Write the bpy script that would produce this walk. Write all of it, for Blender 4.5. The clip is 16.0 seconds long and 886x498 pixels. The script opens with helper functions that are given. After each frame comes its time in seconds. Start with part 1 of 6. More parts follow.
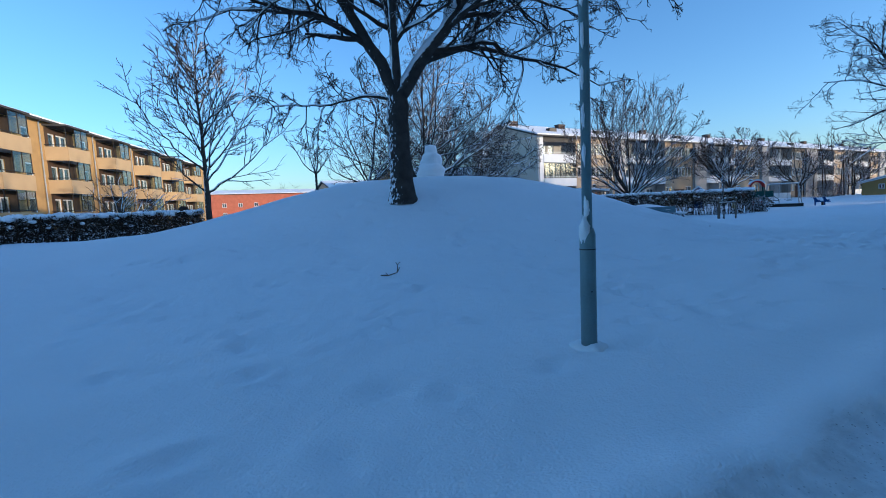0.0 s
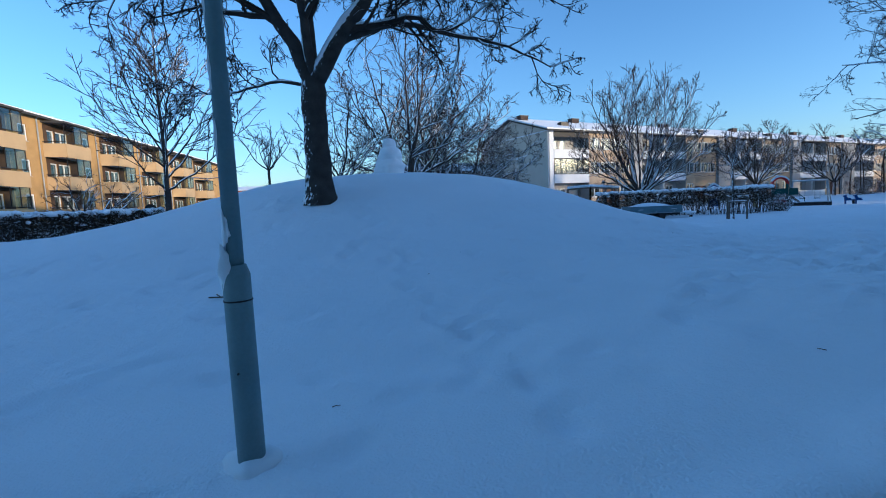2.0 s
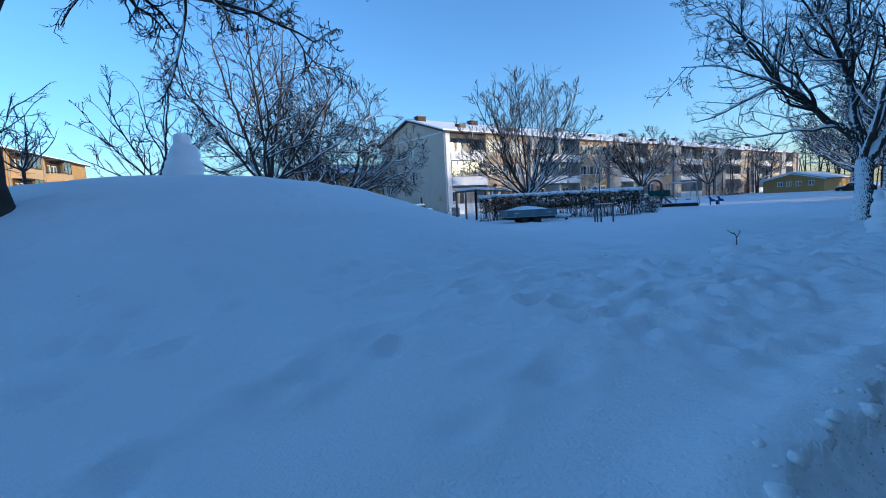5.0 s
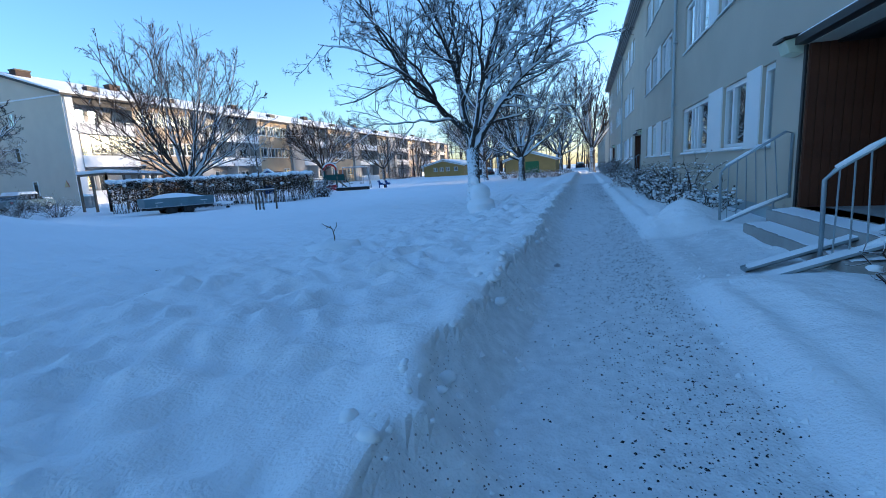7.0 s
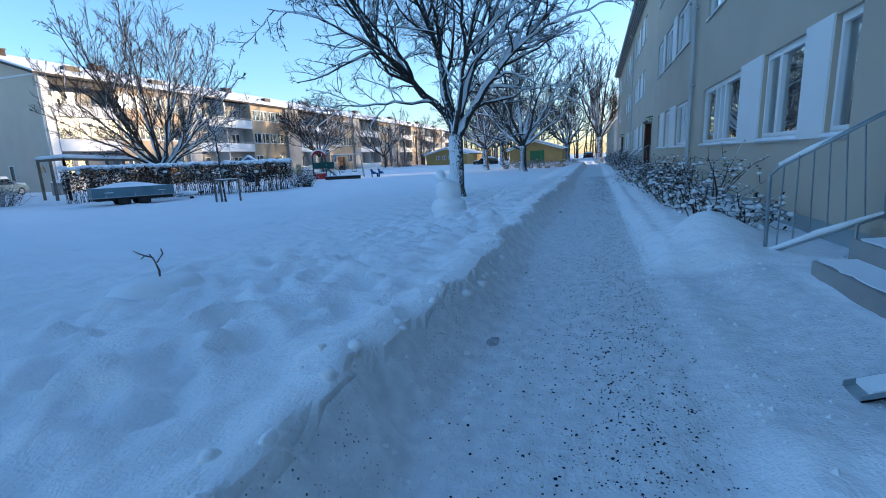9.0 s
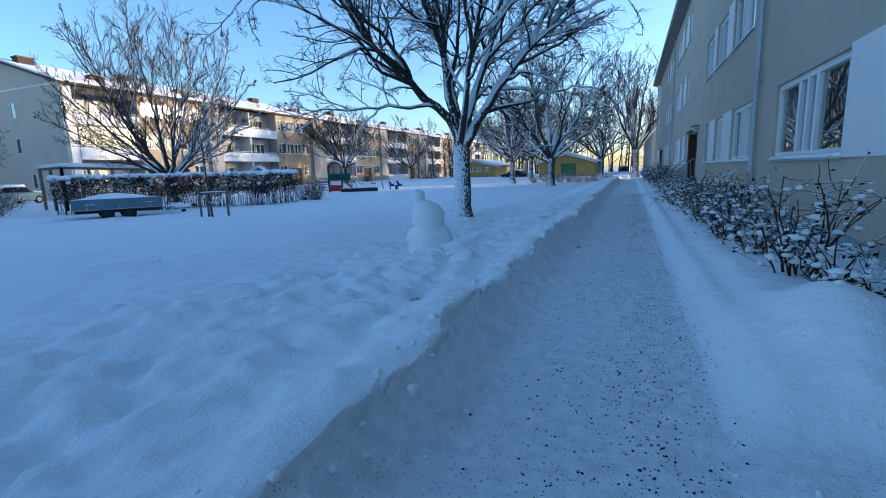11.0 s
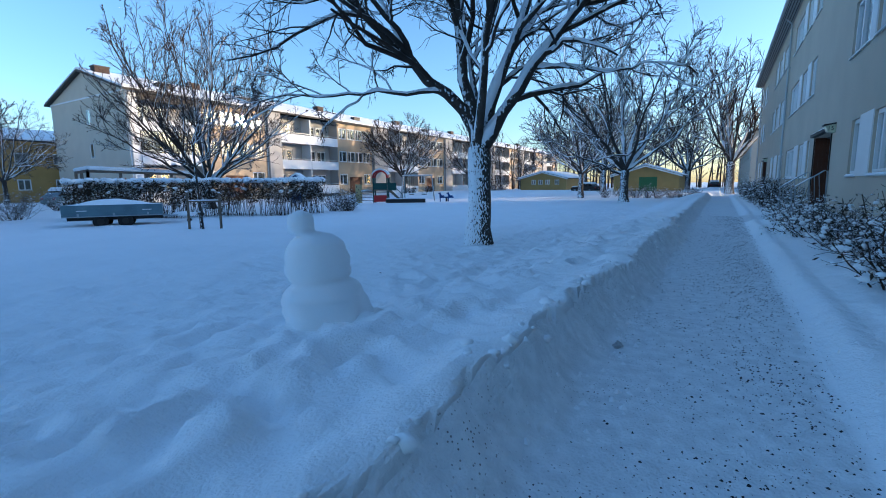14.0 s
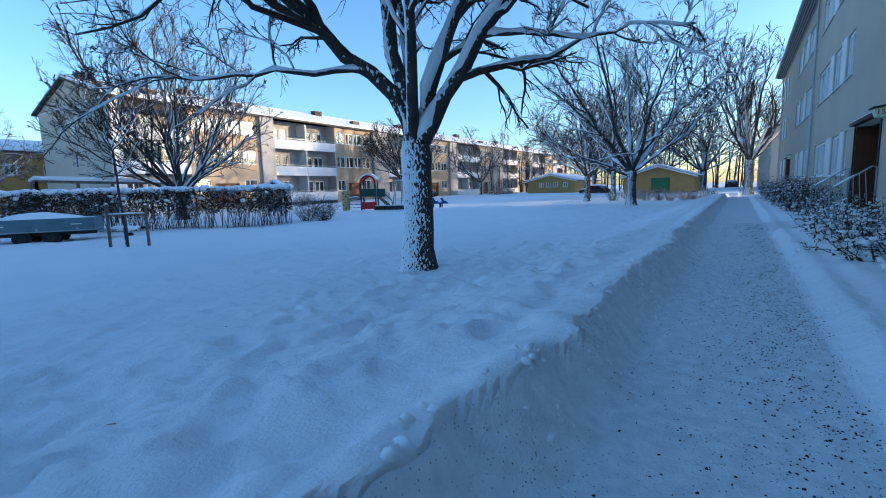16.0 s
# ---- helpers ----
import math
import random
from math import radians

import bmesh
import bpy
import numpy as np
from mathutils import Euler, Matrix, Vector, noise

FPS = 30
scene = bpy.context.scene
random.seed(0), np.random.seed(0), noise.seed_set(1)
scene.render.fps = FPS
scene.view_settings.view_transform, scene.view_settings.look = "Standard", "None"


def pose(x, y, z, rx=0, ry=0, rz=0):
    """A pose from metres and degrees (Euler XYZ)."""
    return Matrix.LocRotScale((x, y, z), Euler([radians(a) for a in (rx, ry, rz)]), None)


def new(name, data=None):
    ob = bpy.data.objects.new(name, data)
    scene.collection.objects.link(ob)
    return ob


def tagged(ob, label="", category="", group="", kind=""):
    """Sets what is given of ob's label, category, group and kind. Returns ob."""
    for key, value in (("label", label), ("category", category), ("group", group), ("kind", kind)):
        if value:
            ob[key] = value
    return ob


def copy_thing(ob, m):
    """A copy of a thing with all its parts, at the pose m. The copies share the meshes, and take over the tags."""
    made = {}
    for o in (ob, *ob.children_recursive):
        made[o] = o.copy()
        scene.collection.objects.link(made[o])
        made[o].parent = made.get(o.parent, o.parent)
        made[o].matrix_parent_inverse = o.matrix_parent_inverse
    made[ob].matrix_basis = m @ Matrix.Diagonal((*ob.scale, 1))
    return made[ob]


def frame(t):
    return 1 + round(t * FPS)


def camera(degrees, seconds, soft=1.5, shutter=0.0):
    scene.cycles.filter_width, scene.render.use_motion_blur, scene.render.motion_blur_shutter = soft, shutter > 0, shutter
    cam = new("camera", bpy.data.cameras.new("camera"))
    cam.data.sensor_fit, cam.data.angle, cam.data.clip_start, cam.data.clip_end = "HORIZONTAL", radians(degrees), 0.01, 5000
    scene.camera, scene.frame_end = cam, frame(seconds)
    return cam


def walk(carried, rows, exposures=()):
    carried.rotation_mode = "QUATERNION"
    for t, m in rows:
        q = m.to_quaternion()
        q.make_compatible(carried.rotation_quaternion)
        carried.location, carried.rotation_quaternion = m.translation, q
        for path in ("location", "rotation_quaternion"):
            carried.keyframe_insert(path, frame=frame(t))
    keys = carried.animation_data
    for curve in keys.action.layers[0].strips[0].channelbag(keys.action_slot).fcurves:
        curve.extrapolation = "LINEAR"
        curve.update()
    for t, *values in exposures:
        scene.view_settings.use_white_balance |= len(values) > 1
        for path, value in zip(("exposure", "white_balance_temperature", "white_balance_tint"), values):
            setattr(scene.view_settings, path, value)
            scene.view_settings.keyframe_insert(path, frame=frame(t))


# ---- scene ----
cam = camera(88.1, 16.0, soft=1.0)
METRES, EYE, TILT, LEAN, TURN = 22.8, 1.3, 0.0, 0.0, -29.8
EXPOSURES = [(0.0, 0.86, 4720, 8), (5.5, 0.95, 4650, 8), (7.0, 1.5, 4950, 9), (8.0, 1.55, 5200, 10), (9.2, 1.51, 5200, 10), (11.5, 1.34, 5170, 10), (16.0, 1.37, 5060, 9)]
ROWS = [
    (0.0, 0.0, 0.0, 0.0, -0.24, -5.14, 2.62),
    (0.5, 0.0274, 0.0189, 0.0002, 0.18, -5.48, 2.43),
    (1.0, 0.0542, 0.036, 0.0007, 0.81, -5.4, 2.31),
    (1.5, 0.0784, 0.0557, 0.0016, 1.64, -5.45, 2.51),
    (2.0, 0.1038, 0.0733, 0.0009, 2.77, -5.47, 2.46),
    (2.5, 0.1252, 0.0921, -0.0002, 3.97, -5.45, 2.56),
    (3.0, 0.1494, 0.1077, -0.0, 5.08, -5.49, 2.17),
    (5.5, 0.2724, 0.1826, 0.0018, -18.25, -6.03, 3.67),
    (6.0, 0.3005, 0.1951, 0.0004, -34.81, -8.06, 3.42),
    (6.5, 0.329, 0.2055, -0.0005, -41.87, -9.3, 3.07),
    (7.0, 0.3572, 0.2182, -0.0001, -43.31, -9.7, 3.06),
    (7.5, 0.3874, 0.2291, 0.0001, -43.82, -10.35, 2.92),
    (8.0, 0.4153, 0.2407, 0.0005, -43.72, -10.97, 2.91),
    (8.5, 0.4451, 0.2548, 0.001, -42.93, -11.24, 2.55),
    (9.0, 0.4721, 0.2668, 0.0018, -42.29, -11.12, 2.38),
    (11.5, 0.6111, 0.3416, 0.0032, -36.69, -9.03, 1.54),
    (12.0, 0.6395, 0.3567, 0.0032, -34.91, -8.52, 1.34),
    (12.5, 0.6662, 0.3746, 0.0025, -33.18, -8.2, 1.27),
    (13.0, 0.694, 0.391, 0.0019, -31.41, -7.95, 1.1),
    (13.5, 0.7192, 0.4096, 0.0013, -30.14, -7.93, 0.92),
    (14.0, 0.7475, 0.4287, 0.0003, -29.19, -7.99, 0.64),
    (14.5, 0.7754, 0.4472, 0.0002, -28.59, -7.85, 0.72),
    (15.0, 0.8043, 0.4654, 0.0004, -27.7, -7.66, 1.06),
    (15.5, 0.8322, 0.4808, 0.0004, -27.37, -7.34, 1.52),
    (16.0, 0.8635, 0.4956, 0.0011, -27.57, -7.43, 1.55),
]
walk(cam, [(t, pose(0, 0, EYE, TILT, LEAN, TURN) @ pose(METRES * x, METRES * y, METRES * z, 90 + pitch, roll, yaw)) for t, x, y, z, yaw, pitch, roll in ROWS],
     exposures=EXPOSURES)

# ---- light: low winter sun behind the near house, clear sky ----
SUN_TO = Vector((0.580, -0.8045, 0.1273)).normalized()
sky_world = bpy.data.worlds.new("sky")
scene.world = sky_world
sky_world.use_nodes = True
wn = sky_world.node_tree
sky = wn.nodes.new("ShaderNodeTexSky")
sky.sky_type = "NISHITA"
sky.sun_disc = False
sky.sun_elevation = math.asin(SUN_TO.z)
sky.sun_rotation = math.atan2(SUN_TO.x, SUN_TO.y)
sky.air_density, sky.dust_density, sky.ozone_density = 1.0, 0.95, 2.2
wn.links.new(sky.outputs[0], wn.nodes["Background"].inputs[0])
wn.nodes["Background"].inputs[1].default_value = 0.15
sun_data = bpy.data.lights.new("sun", "SUN")
sun_data.energy, sun_data.angle, sun_data.color = 2.4, radians(0.5), (1.0, 0.66, 0.34)
sun = new("sun", sun_data)
sun.rotation_euler = (-SUN_TO).to_track_quat("-Z", "Y").to_euler()


# ---- materials ----
def mat(name, base, rough=0.8, metal=0.0, scale=6.0, vary=0.15, bump=0.1, fine=60.0, per_object=0.0, spec=0.3):
    """A plain surface with colour variation at two scales and a fine relief."""
    m = bpy.data.materials.new(name)
    m.use_nodes = True
    t = m.node_tree
    n, l = t.nodes, t.links
    p = n["Principled BSDF"]
    co = n.new("ShaderNodeTexCoord")
    a, b = n.new("ShaderNodeTexNoise"), n.new("ShaderNodeTexNoise")
    a.inputs["Scale"].default_value, b.inputs["Scale"].default_value = scale * 0.2, fine
    a.inputs["Detail"].default_value = 6
    for x in (a, b):
        l.new(co.outputs["Object"], x.inputs["Vector"])
    mixer = n.new("ShaderNodeMath")
    mixer.operation = "MULTIPLY_ADD"
    l.new(b.outputs[0], mixer.inputs[0])
    mixer.inputs[1].default_value = 0.35
    l.new(a.outputs[0], mixer.inputs[2])
    ramp = n.new("ShaderNodeValToRGB")
    c = Vector(base)
    e = ramp.color_ramp.elements
    e[0].position, e[1].position = 0.35, 1.0
    e[0].color = (*(c * (1 - vary)), 1)
    e[1].color = (*[min(1, v * (1 + vary)) for v in c], 1)
    l.new(mixer.outputs[0], ramp.inputs[0])
    out = ramp.outputs[0]
    if per_object:
        info, hsv = n.new("ShaderNodeObjectInfo"), n.new("ShaderNodeHueSaturation")
        mr = n.new("ShaderNodeMapRange")
        mr.inputs[3].default_value, mr.inputs[4].default_value = 1 - per_object, 1 + per_object
        l.new(info.outputs["Random"], mr.inputs[0])
        l.new(mr.outputs[0], hsv.inputs["Value"])
        l.new(out, hsv.inputs["Color"])
        out = hsv.outputs[0]
    l.new(out, p.inputs["Base Color"])
    p.inputs["Roughness"].default_value = rough
    p.inputs["Metallic"].default_value = metal
    p.inputs["Specular IOR Level"].default_value = spec
    if bump:
        bp = n.new("ShaderNodeBump")
        bp.inputs["Strength"].default_value, bp.inputs["Distance"].default_value = bump, 0.02
        l.new(mixer.outputs[0], bp.inputs["Height"])
        l.new(bp.outputs[0], p.inputs["Normal"])
    return m


def snowy(name, base, side, amount, rough=0.9, grain=18.0, streak=1.0, contrast=1.5):
    """A surface on which snow sticks where it faces up or faces the wind."""
    m = mat(name, base, rough, scale=20, vary=0.5, bump=0.6, fine=45)
    t = m.node_tree
    n, l = t.nodes, t.links
    p = n["Principled BSDF"]
    geo, dot, co = n.new("ShaderNodeNewGeometry"), n.new("ShaderNodeVectorMath"), n.new("ShaderNodeTexCoord")
    dot.operation = "DOT_PRODUCT"
    dot.inputs[1].default_value = side
    l.new(geo.outputs["Normal"], dot.inputs[0])
    mp = n.new("ShaderNodeMapping")
    mp.inputs["Scale"].default_value = (1, 1, streak)
    l.new(co.outputs["Object"], mp.inputs[0])
    nz = n.new("ShaderNodeTexNoise")
    nz.inputs["Scale"].default_value, nz.inputs["Detail"].default_value = grain, 5
    l.new(mp.outputs[0], nz.inputs["Vector"])
    ad = n.new("ShaderNodeMath")
    ad.operation = "MULTIPLY_ADD"
    l.new(nz.outputs[0], ad.inputs[0])
    ad.inputs[1].default_value = contrast
    l.new(dot.outputs["Value"], ad.inputs[2])
    mr = n.new("ShaderNodeMapRange")
    mr.inputs[1].default_value, mr.inputs[2].default_value = amount, amount + 0.18
    l.new(ad.outputs[0], mr.inputs[0])
    mx = n.new("ShaderNodeMix")
    mx.data_type = "RGBA"
    l.new(mr.outputs[0], mx.inputs[0])
    l.new(p.inputs["Base Color"].links[0].from_socket, mx.inputs[6])
    mx.inputs[7].default_value = (0.82, 0.85, 0.88, 1)
    l.new(mx.outputs[2], p.inputs["Base Color"])
    return m


def snow_material():
    m = mat("snow", (0.9, 0.91, 0.92), 0.75, scale=3, vary=0.04, bump=0.25, fine=90)
    return m


def ground_material():
    """Loose snow, turning into greyer packed snow with grit where the plough and feet have gone (attribute 'packed')."""
    m = mat("trodden_snow", (0.92, 0.93, 0.94), 0.75, scale=3, vary=0.03, bump=0.0)
    t = m.node_tree
    n, l = t.nodes, t.links
    p = n["Principled BSDF"]
    co, at = n.new("ShaderNodeTexCoord"), n.new("ShaderNodeAttribute")
    at.attribute_name = "packed"

    def tex(kind, scale, detail=4):
        x = n.new(kind)
        x.inputs["Scale"].default_value = scale
        if kind == "ShaderNodeTexNoise":
            x.inputs["Detail"].default_value = detail
        l.new(co.outputs["Object"], x.inputs["Vector"])
        return x

    def ranged(sock, a, b, c=0.0, d=1.0):
        r = n.new("ShaderNodeMapRange")
        for i, v in enumerate((a, b, c, d)):
            r.inputs[i + 1].default_value = v
        l.new(sock, r.inputs[0])
        return r.outputs[0]

    def times(a, b):
        r = n.new("ShaderNodeMath")
        r.operation = "MULTIPLY"
        for i, v in enumerate((a, b)):
            if isinstance(v, float):
                r.inputs[i].default_value = v
            else:
                l.new(v, r.inputs[i])
        return r.outputs[0]

    def mixed(fac, a, b):
        x = n.new("ShaderNodeMix")
        x.data_type = "RGBA"
        l.new(fac, x.inputs[0])
        for i, v in ((6, a), (7, b)):
            if isinstance(v, tuple):
                x.inputs[i].default_value = (*v, 1)
            else:
                l.new(v, x.inputs[i])
        return x.outputs[2]

    patch, fine, crumb = tex("ShaderNodeTexNoise", 1.1), tex("ShaderNodeTexNoise", 55.0, 3), tex("ShaderNodeTexNoise", 9.0, 6)
    packed = mixed(ranged(crumb.outputs[0], 0.35, 0.7), (0.72, 0.73, 0.74), (0.88, 0.89, 0.9))
    col = mixed(at.outputs["Fac"], p.inputs["Base Color"].links[0].from_socket, packed)
    grit = tex("ShaderNodeTexVoronoi", 34.0)
    dots = times(times(ranged(grit.outputs["Distance"], 0.13, 0.2, 1.0, 0.0), ranged(patch.outputs[0], 0.45, 0.62)), at.outputs["Fac"])
    l.new(mixed(dots, col, (0.14, 0.13, 0.13)), p.inputs["Base Color"])
    def plus(a, k, b):
        r = n.new("ShaderNodeMath")
        r.operation = "MULTIPLY_ADD"
        l.new(a, r.inputs[0])
        r.inputs[1].default_value = k
        l.new(b, r.inputs[2])
        return r.outputs[0]

    trod = n.new("ShaderNodeAttribute")
    trod.attribute_name = "trod"
    clump = tex("ShaderNodeTexNoise", 3.6, 2)
    pits = tex("ShaderNodeTexVoronoi", 3.1)
    rough_snow = times(plus(clump.outputs[0], 5.0, ranged(pits.outputs["Distance"], 0.0, 0.45, 0.0, 1.8)), trod.outputs["Fac"])
    height = plus(rough_snow, 1.0, plus(crumb.outputs[0], 1.6, fine.outputs[0]))
    bp = n.new("ShaderNodeBump")
    bp.inputs["Strength"].default_value, bp.inputs["Distance"].default_value = 0.6, 0.022
    l.new(height, bp.inputs["Height"])
    l.new(bp.outputs[0], p.inputs["Normal"])
    return m


def glass_material(name, tint, gloss=0.08, rough=0.015):
    """Clear glass whose gloss grows towards grazing angles."""
    m = bpy.data.materials.new(name)
    m.use_nodes = True
    t = m.node_tree
    n, l = t.nodes, t.links
    n.remove(n["Principled BSDF"])
    tr, gl, mx = n.new("ShaderNodeBsdfTransparent"), n.new("ShaderNodeBsdfGlossy"), n.new("ShaderNodeMixShader")
    tr.inputs[0].default_value = (*tint, 1)
    gl.inputs[0].default_value = (1, 1, 1, 1)
    gl.inputs["Roughness"].default_value = rough
    lw, pw, ma = n.new("ShaderNodeLayerWeight"), n.new("ShaderNodeMath"), n.new("ShaderNodeMath")
    lw.inputs[0].default_value = 0.5
    pw.operation, ma.operation = "POWER", "MULTIPLY_ADD"
    pw.inputs[1].default_value = 4.0
    l.new(lw.outputs["Facing"], pw.inputs[0])
    l.new(pw.outputs[0], ma.inputs[0])
    ma.inputs[1].default_value, ma.inputs[2].default_value = 1 - gloss, gloss
    l.new(ma.outputs[0], mx.inputs[0])
    l.new(tr.outputs[0], mx.inputs[1])
    l.new(gl.outputs[0], mx.inputs[2])
    l.new(mx.outputs[0], n["Material Output"].inputs[0])
    return m


SNOW = snow_material()
TRODDEN = ground_material()
GLASS = glass_material("window_glass", (0.78, 0.82, 0.82), 0.12)
OLD_GLASS = glass_material("slightly_wavy_window_glass", (0.78, 0.82, 0.82), 0.12, 0.07)
BALCONY_GLASS = glass_material("balcony_glass", (0.8, 0.86, 0.88), 0.07)
STUCCO = mat("cream_render", (0.5, 0.44, 0.345), 0.9, scale=3, vary=0.1, bump=0.35, fine=140)
PLINTH = mat("grey_plinth", (0.36, 0.4, 0.4), 0.9, scale=5, vary=0.15, bump=0.3, fine=120)
WHITE = mat("white_paint", (0.78, 0.78, 0.76), 0.5, scale=5, vary=0.05, bump=0.05)
GREYWHITE = mat("white_board", (0.7, 0.71, 0.72), 0.6, scale=4, vary=0.06, bump=0.05)
# dimness of the unlit rooms, put into the colour behind the panes
ROOM_SHADE = mat("room_shade_colour", (0.16, 0.16, 0.155), 0.9, scale=1.5, vary=0.5, bump=0)
CURTAIN = mat("curtain_cloth", (0.5, 0.48, 0.45), 0.9, scale=3, vary=0.2, bump=0.1)
BROWN = mat("brown_wood", (0.1, 0.038, 0.019), 0.55, scale=9, vary=0.35, bump=0.15)
DARKMETAL = mat("dark_metal", (0.035, 0.032, 0.03), 0.5, metal=0.3, scale=8, vary=0.2, bump=0.05)
STEEL = mat("galvanised_steel", (0.36, 0.4, 0.42), 0.45, metal=0.7, scale=15, vary=0.25, bump=0.05)
PIPE = mat("grey_sheet_metal", (0.46, 0.48, 0.48), 0.5, metal=0.3, scale=8, vary=0.15, bump=0.05)
POLE = mat("pole_paint", (0.2, 0.27, 0.28), 0.5, scale=12, vary=0.2, bump=0.1)
CONCRETE = mat("concrete", (0.34, 0.33, 0.31), 0.9, scale=8, vary=0.25, bump=0.4)
ROOF = mat("roof_sheet", (0.06, 0.055, 0.05), 0.7, scale=8, vary=0.2, bump=0.1)
YBRICK = mat("yellow_brick", (0.46, 0.28, 0.1), 0.9, scale=6, vary=0.18, bump=0.4, fine=80)
TANBOARD = mat("tan_balcony_board", (0.52, 0.36, 0.18), 0.75, scale=4, vary=0.1, bump=0.1)
TAN = mat("tan_render", (0.5, 0.38, 0.25), 0.9, scale=4, vary=0.1, bump=0.3, fine=90)
GREYREND = mat("grey_render", (0.42, 0.4, 0.37), 0.9, scale=4, vary=0.1, bump=0.3, fine=90)
GABLE = mat("pale_gable_render", (0.52, 0.47, 0.38), 0.9, scale=4, vary=0.07, bump=0.3, fine=90)
DARKPANEL = mat("dark_stained_boarding", (0.09, 0.055, 0.032), 0.8, scale=9, vary=0.3, bump=0.15)
OCHRE = mat("ochre_render", (0.42, 0.26, 0.09), 0.9, scale=4, vary=0.12, bump=0.2)
REDBRICK = mat("red_brick", (0.42, 0.13, 0.07), 0.9, scale=6, vary=0.2, bump=0.2)
SHEDYELLOW = mat("yellow_shed_paint", (0.42, 0.28, 0.1), 0.8, scale=5, vary=0.12, bump=0.2)
GREENPAINT = mat("green_door_paint", (0.06, 0.17, 0.07), 0.6, scale=5, vary=0.1, bump=0.1)
BARK = snowy("bark", (0.05, 0.042, 0.036), (-0.85, 0.5, 0.1), 2.55, grain=30, streak=0.45, contrast=4.6)
BARK_PLAIN = snowy("bark_lightly_snowed", (0.05, 0.042, 0.036), (-0.6, 0.25, 0.7), 1.75, grain=16, streak=0.6, contrast=2.4)
TWIG = snowy("twigs_with_snow", (0.045, 0.034, 0.028), (-0.3, 0.15, 0.9), 1.38, grain=5)
HEDGE_TWIG = snowy("hedge_twigs", (0.05, 0.035, 0.025), (0, 0, 1), 1.25, grain=4)
HEDGE_LEAF = snowy("dry_hedge_leaves", (0.035, 0.028, 0.018), (0, 0, 1), 1.45, grain=4)
CHIMNEY = mat("dark_chimney_brick", (0.07, 0.05, 0.042), 0.9, scale=9, vary=0.25, bump=0.3)
CLOD = mat("dirty_snow", (0.45, 0.45, 0.46), 0.9, scale=30, vary=0.5, bump=0.4)
STICK = mat("weathered_wood", (0.16, 0.13, 0.1), 0.85, scale=20, vary=0.35, bump=0.3)
TRAILERMAT = mat("trailer_steel_sides", (0.15, 0.22, 0.25), 0.5, metal=0.3, scale=10, vary=0.2, bump=0.1)
RUBBER = mat("rubber", (0.02, 0.02, 0.02), 0.8, scale=20, vary=0.2, bump=0.1)
RED = mat("red_plastic", (0.42, 0.03, 0.03), 0.45, scale=8, vary=0.1, bump=0)
BLUE = mat("blue_plastic", (0.02, 0.06, 0.2), 0.45, scale=8, vary=0.1, bump=0)
DKGREEN = mat("dark_green_panel", (0.02, 0.07, 0.06), 0.5, scale=8, vary=0.1, bump=0)
YELLOWP = mat("yellow_play_panel", (0.5, 0.4, 0.2), 0.5, scale=8, vary=0.1, bump=0)
GRIT = mat("dark_grit", (0.03, 0.032, 0.036), 0.9, scale=40, vary=0.4, bump=0)
LAMPBOX = mat("milky_lamp_plastic", (0.6, 0.62, 0.45), 0.4, scale=8, vary=0.1, bump=0)
BLACK = mat("black_lettering", (0.015, 0.015, 0.015), 0.6, bump=0)


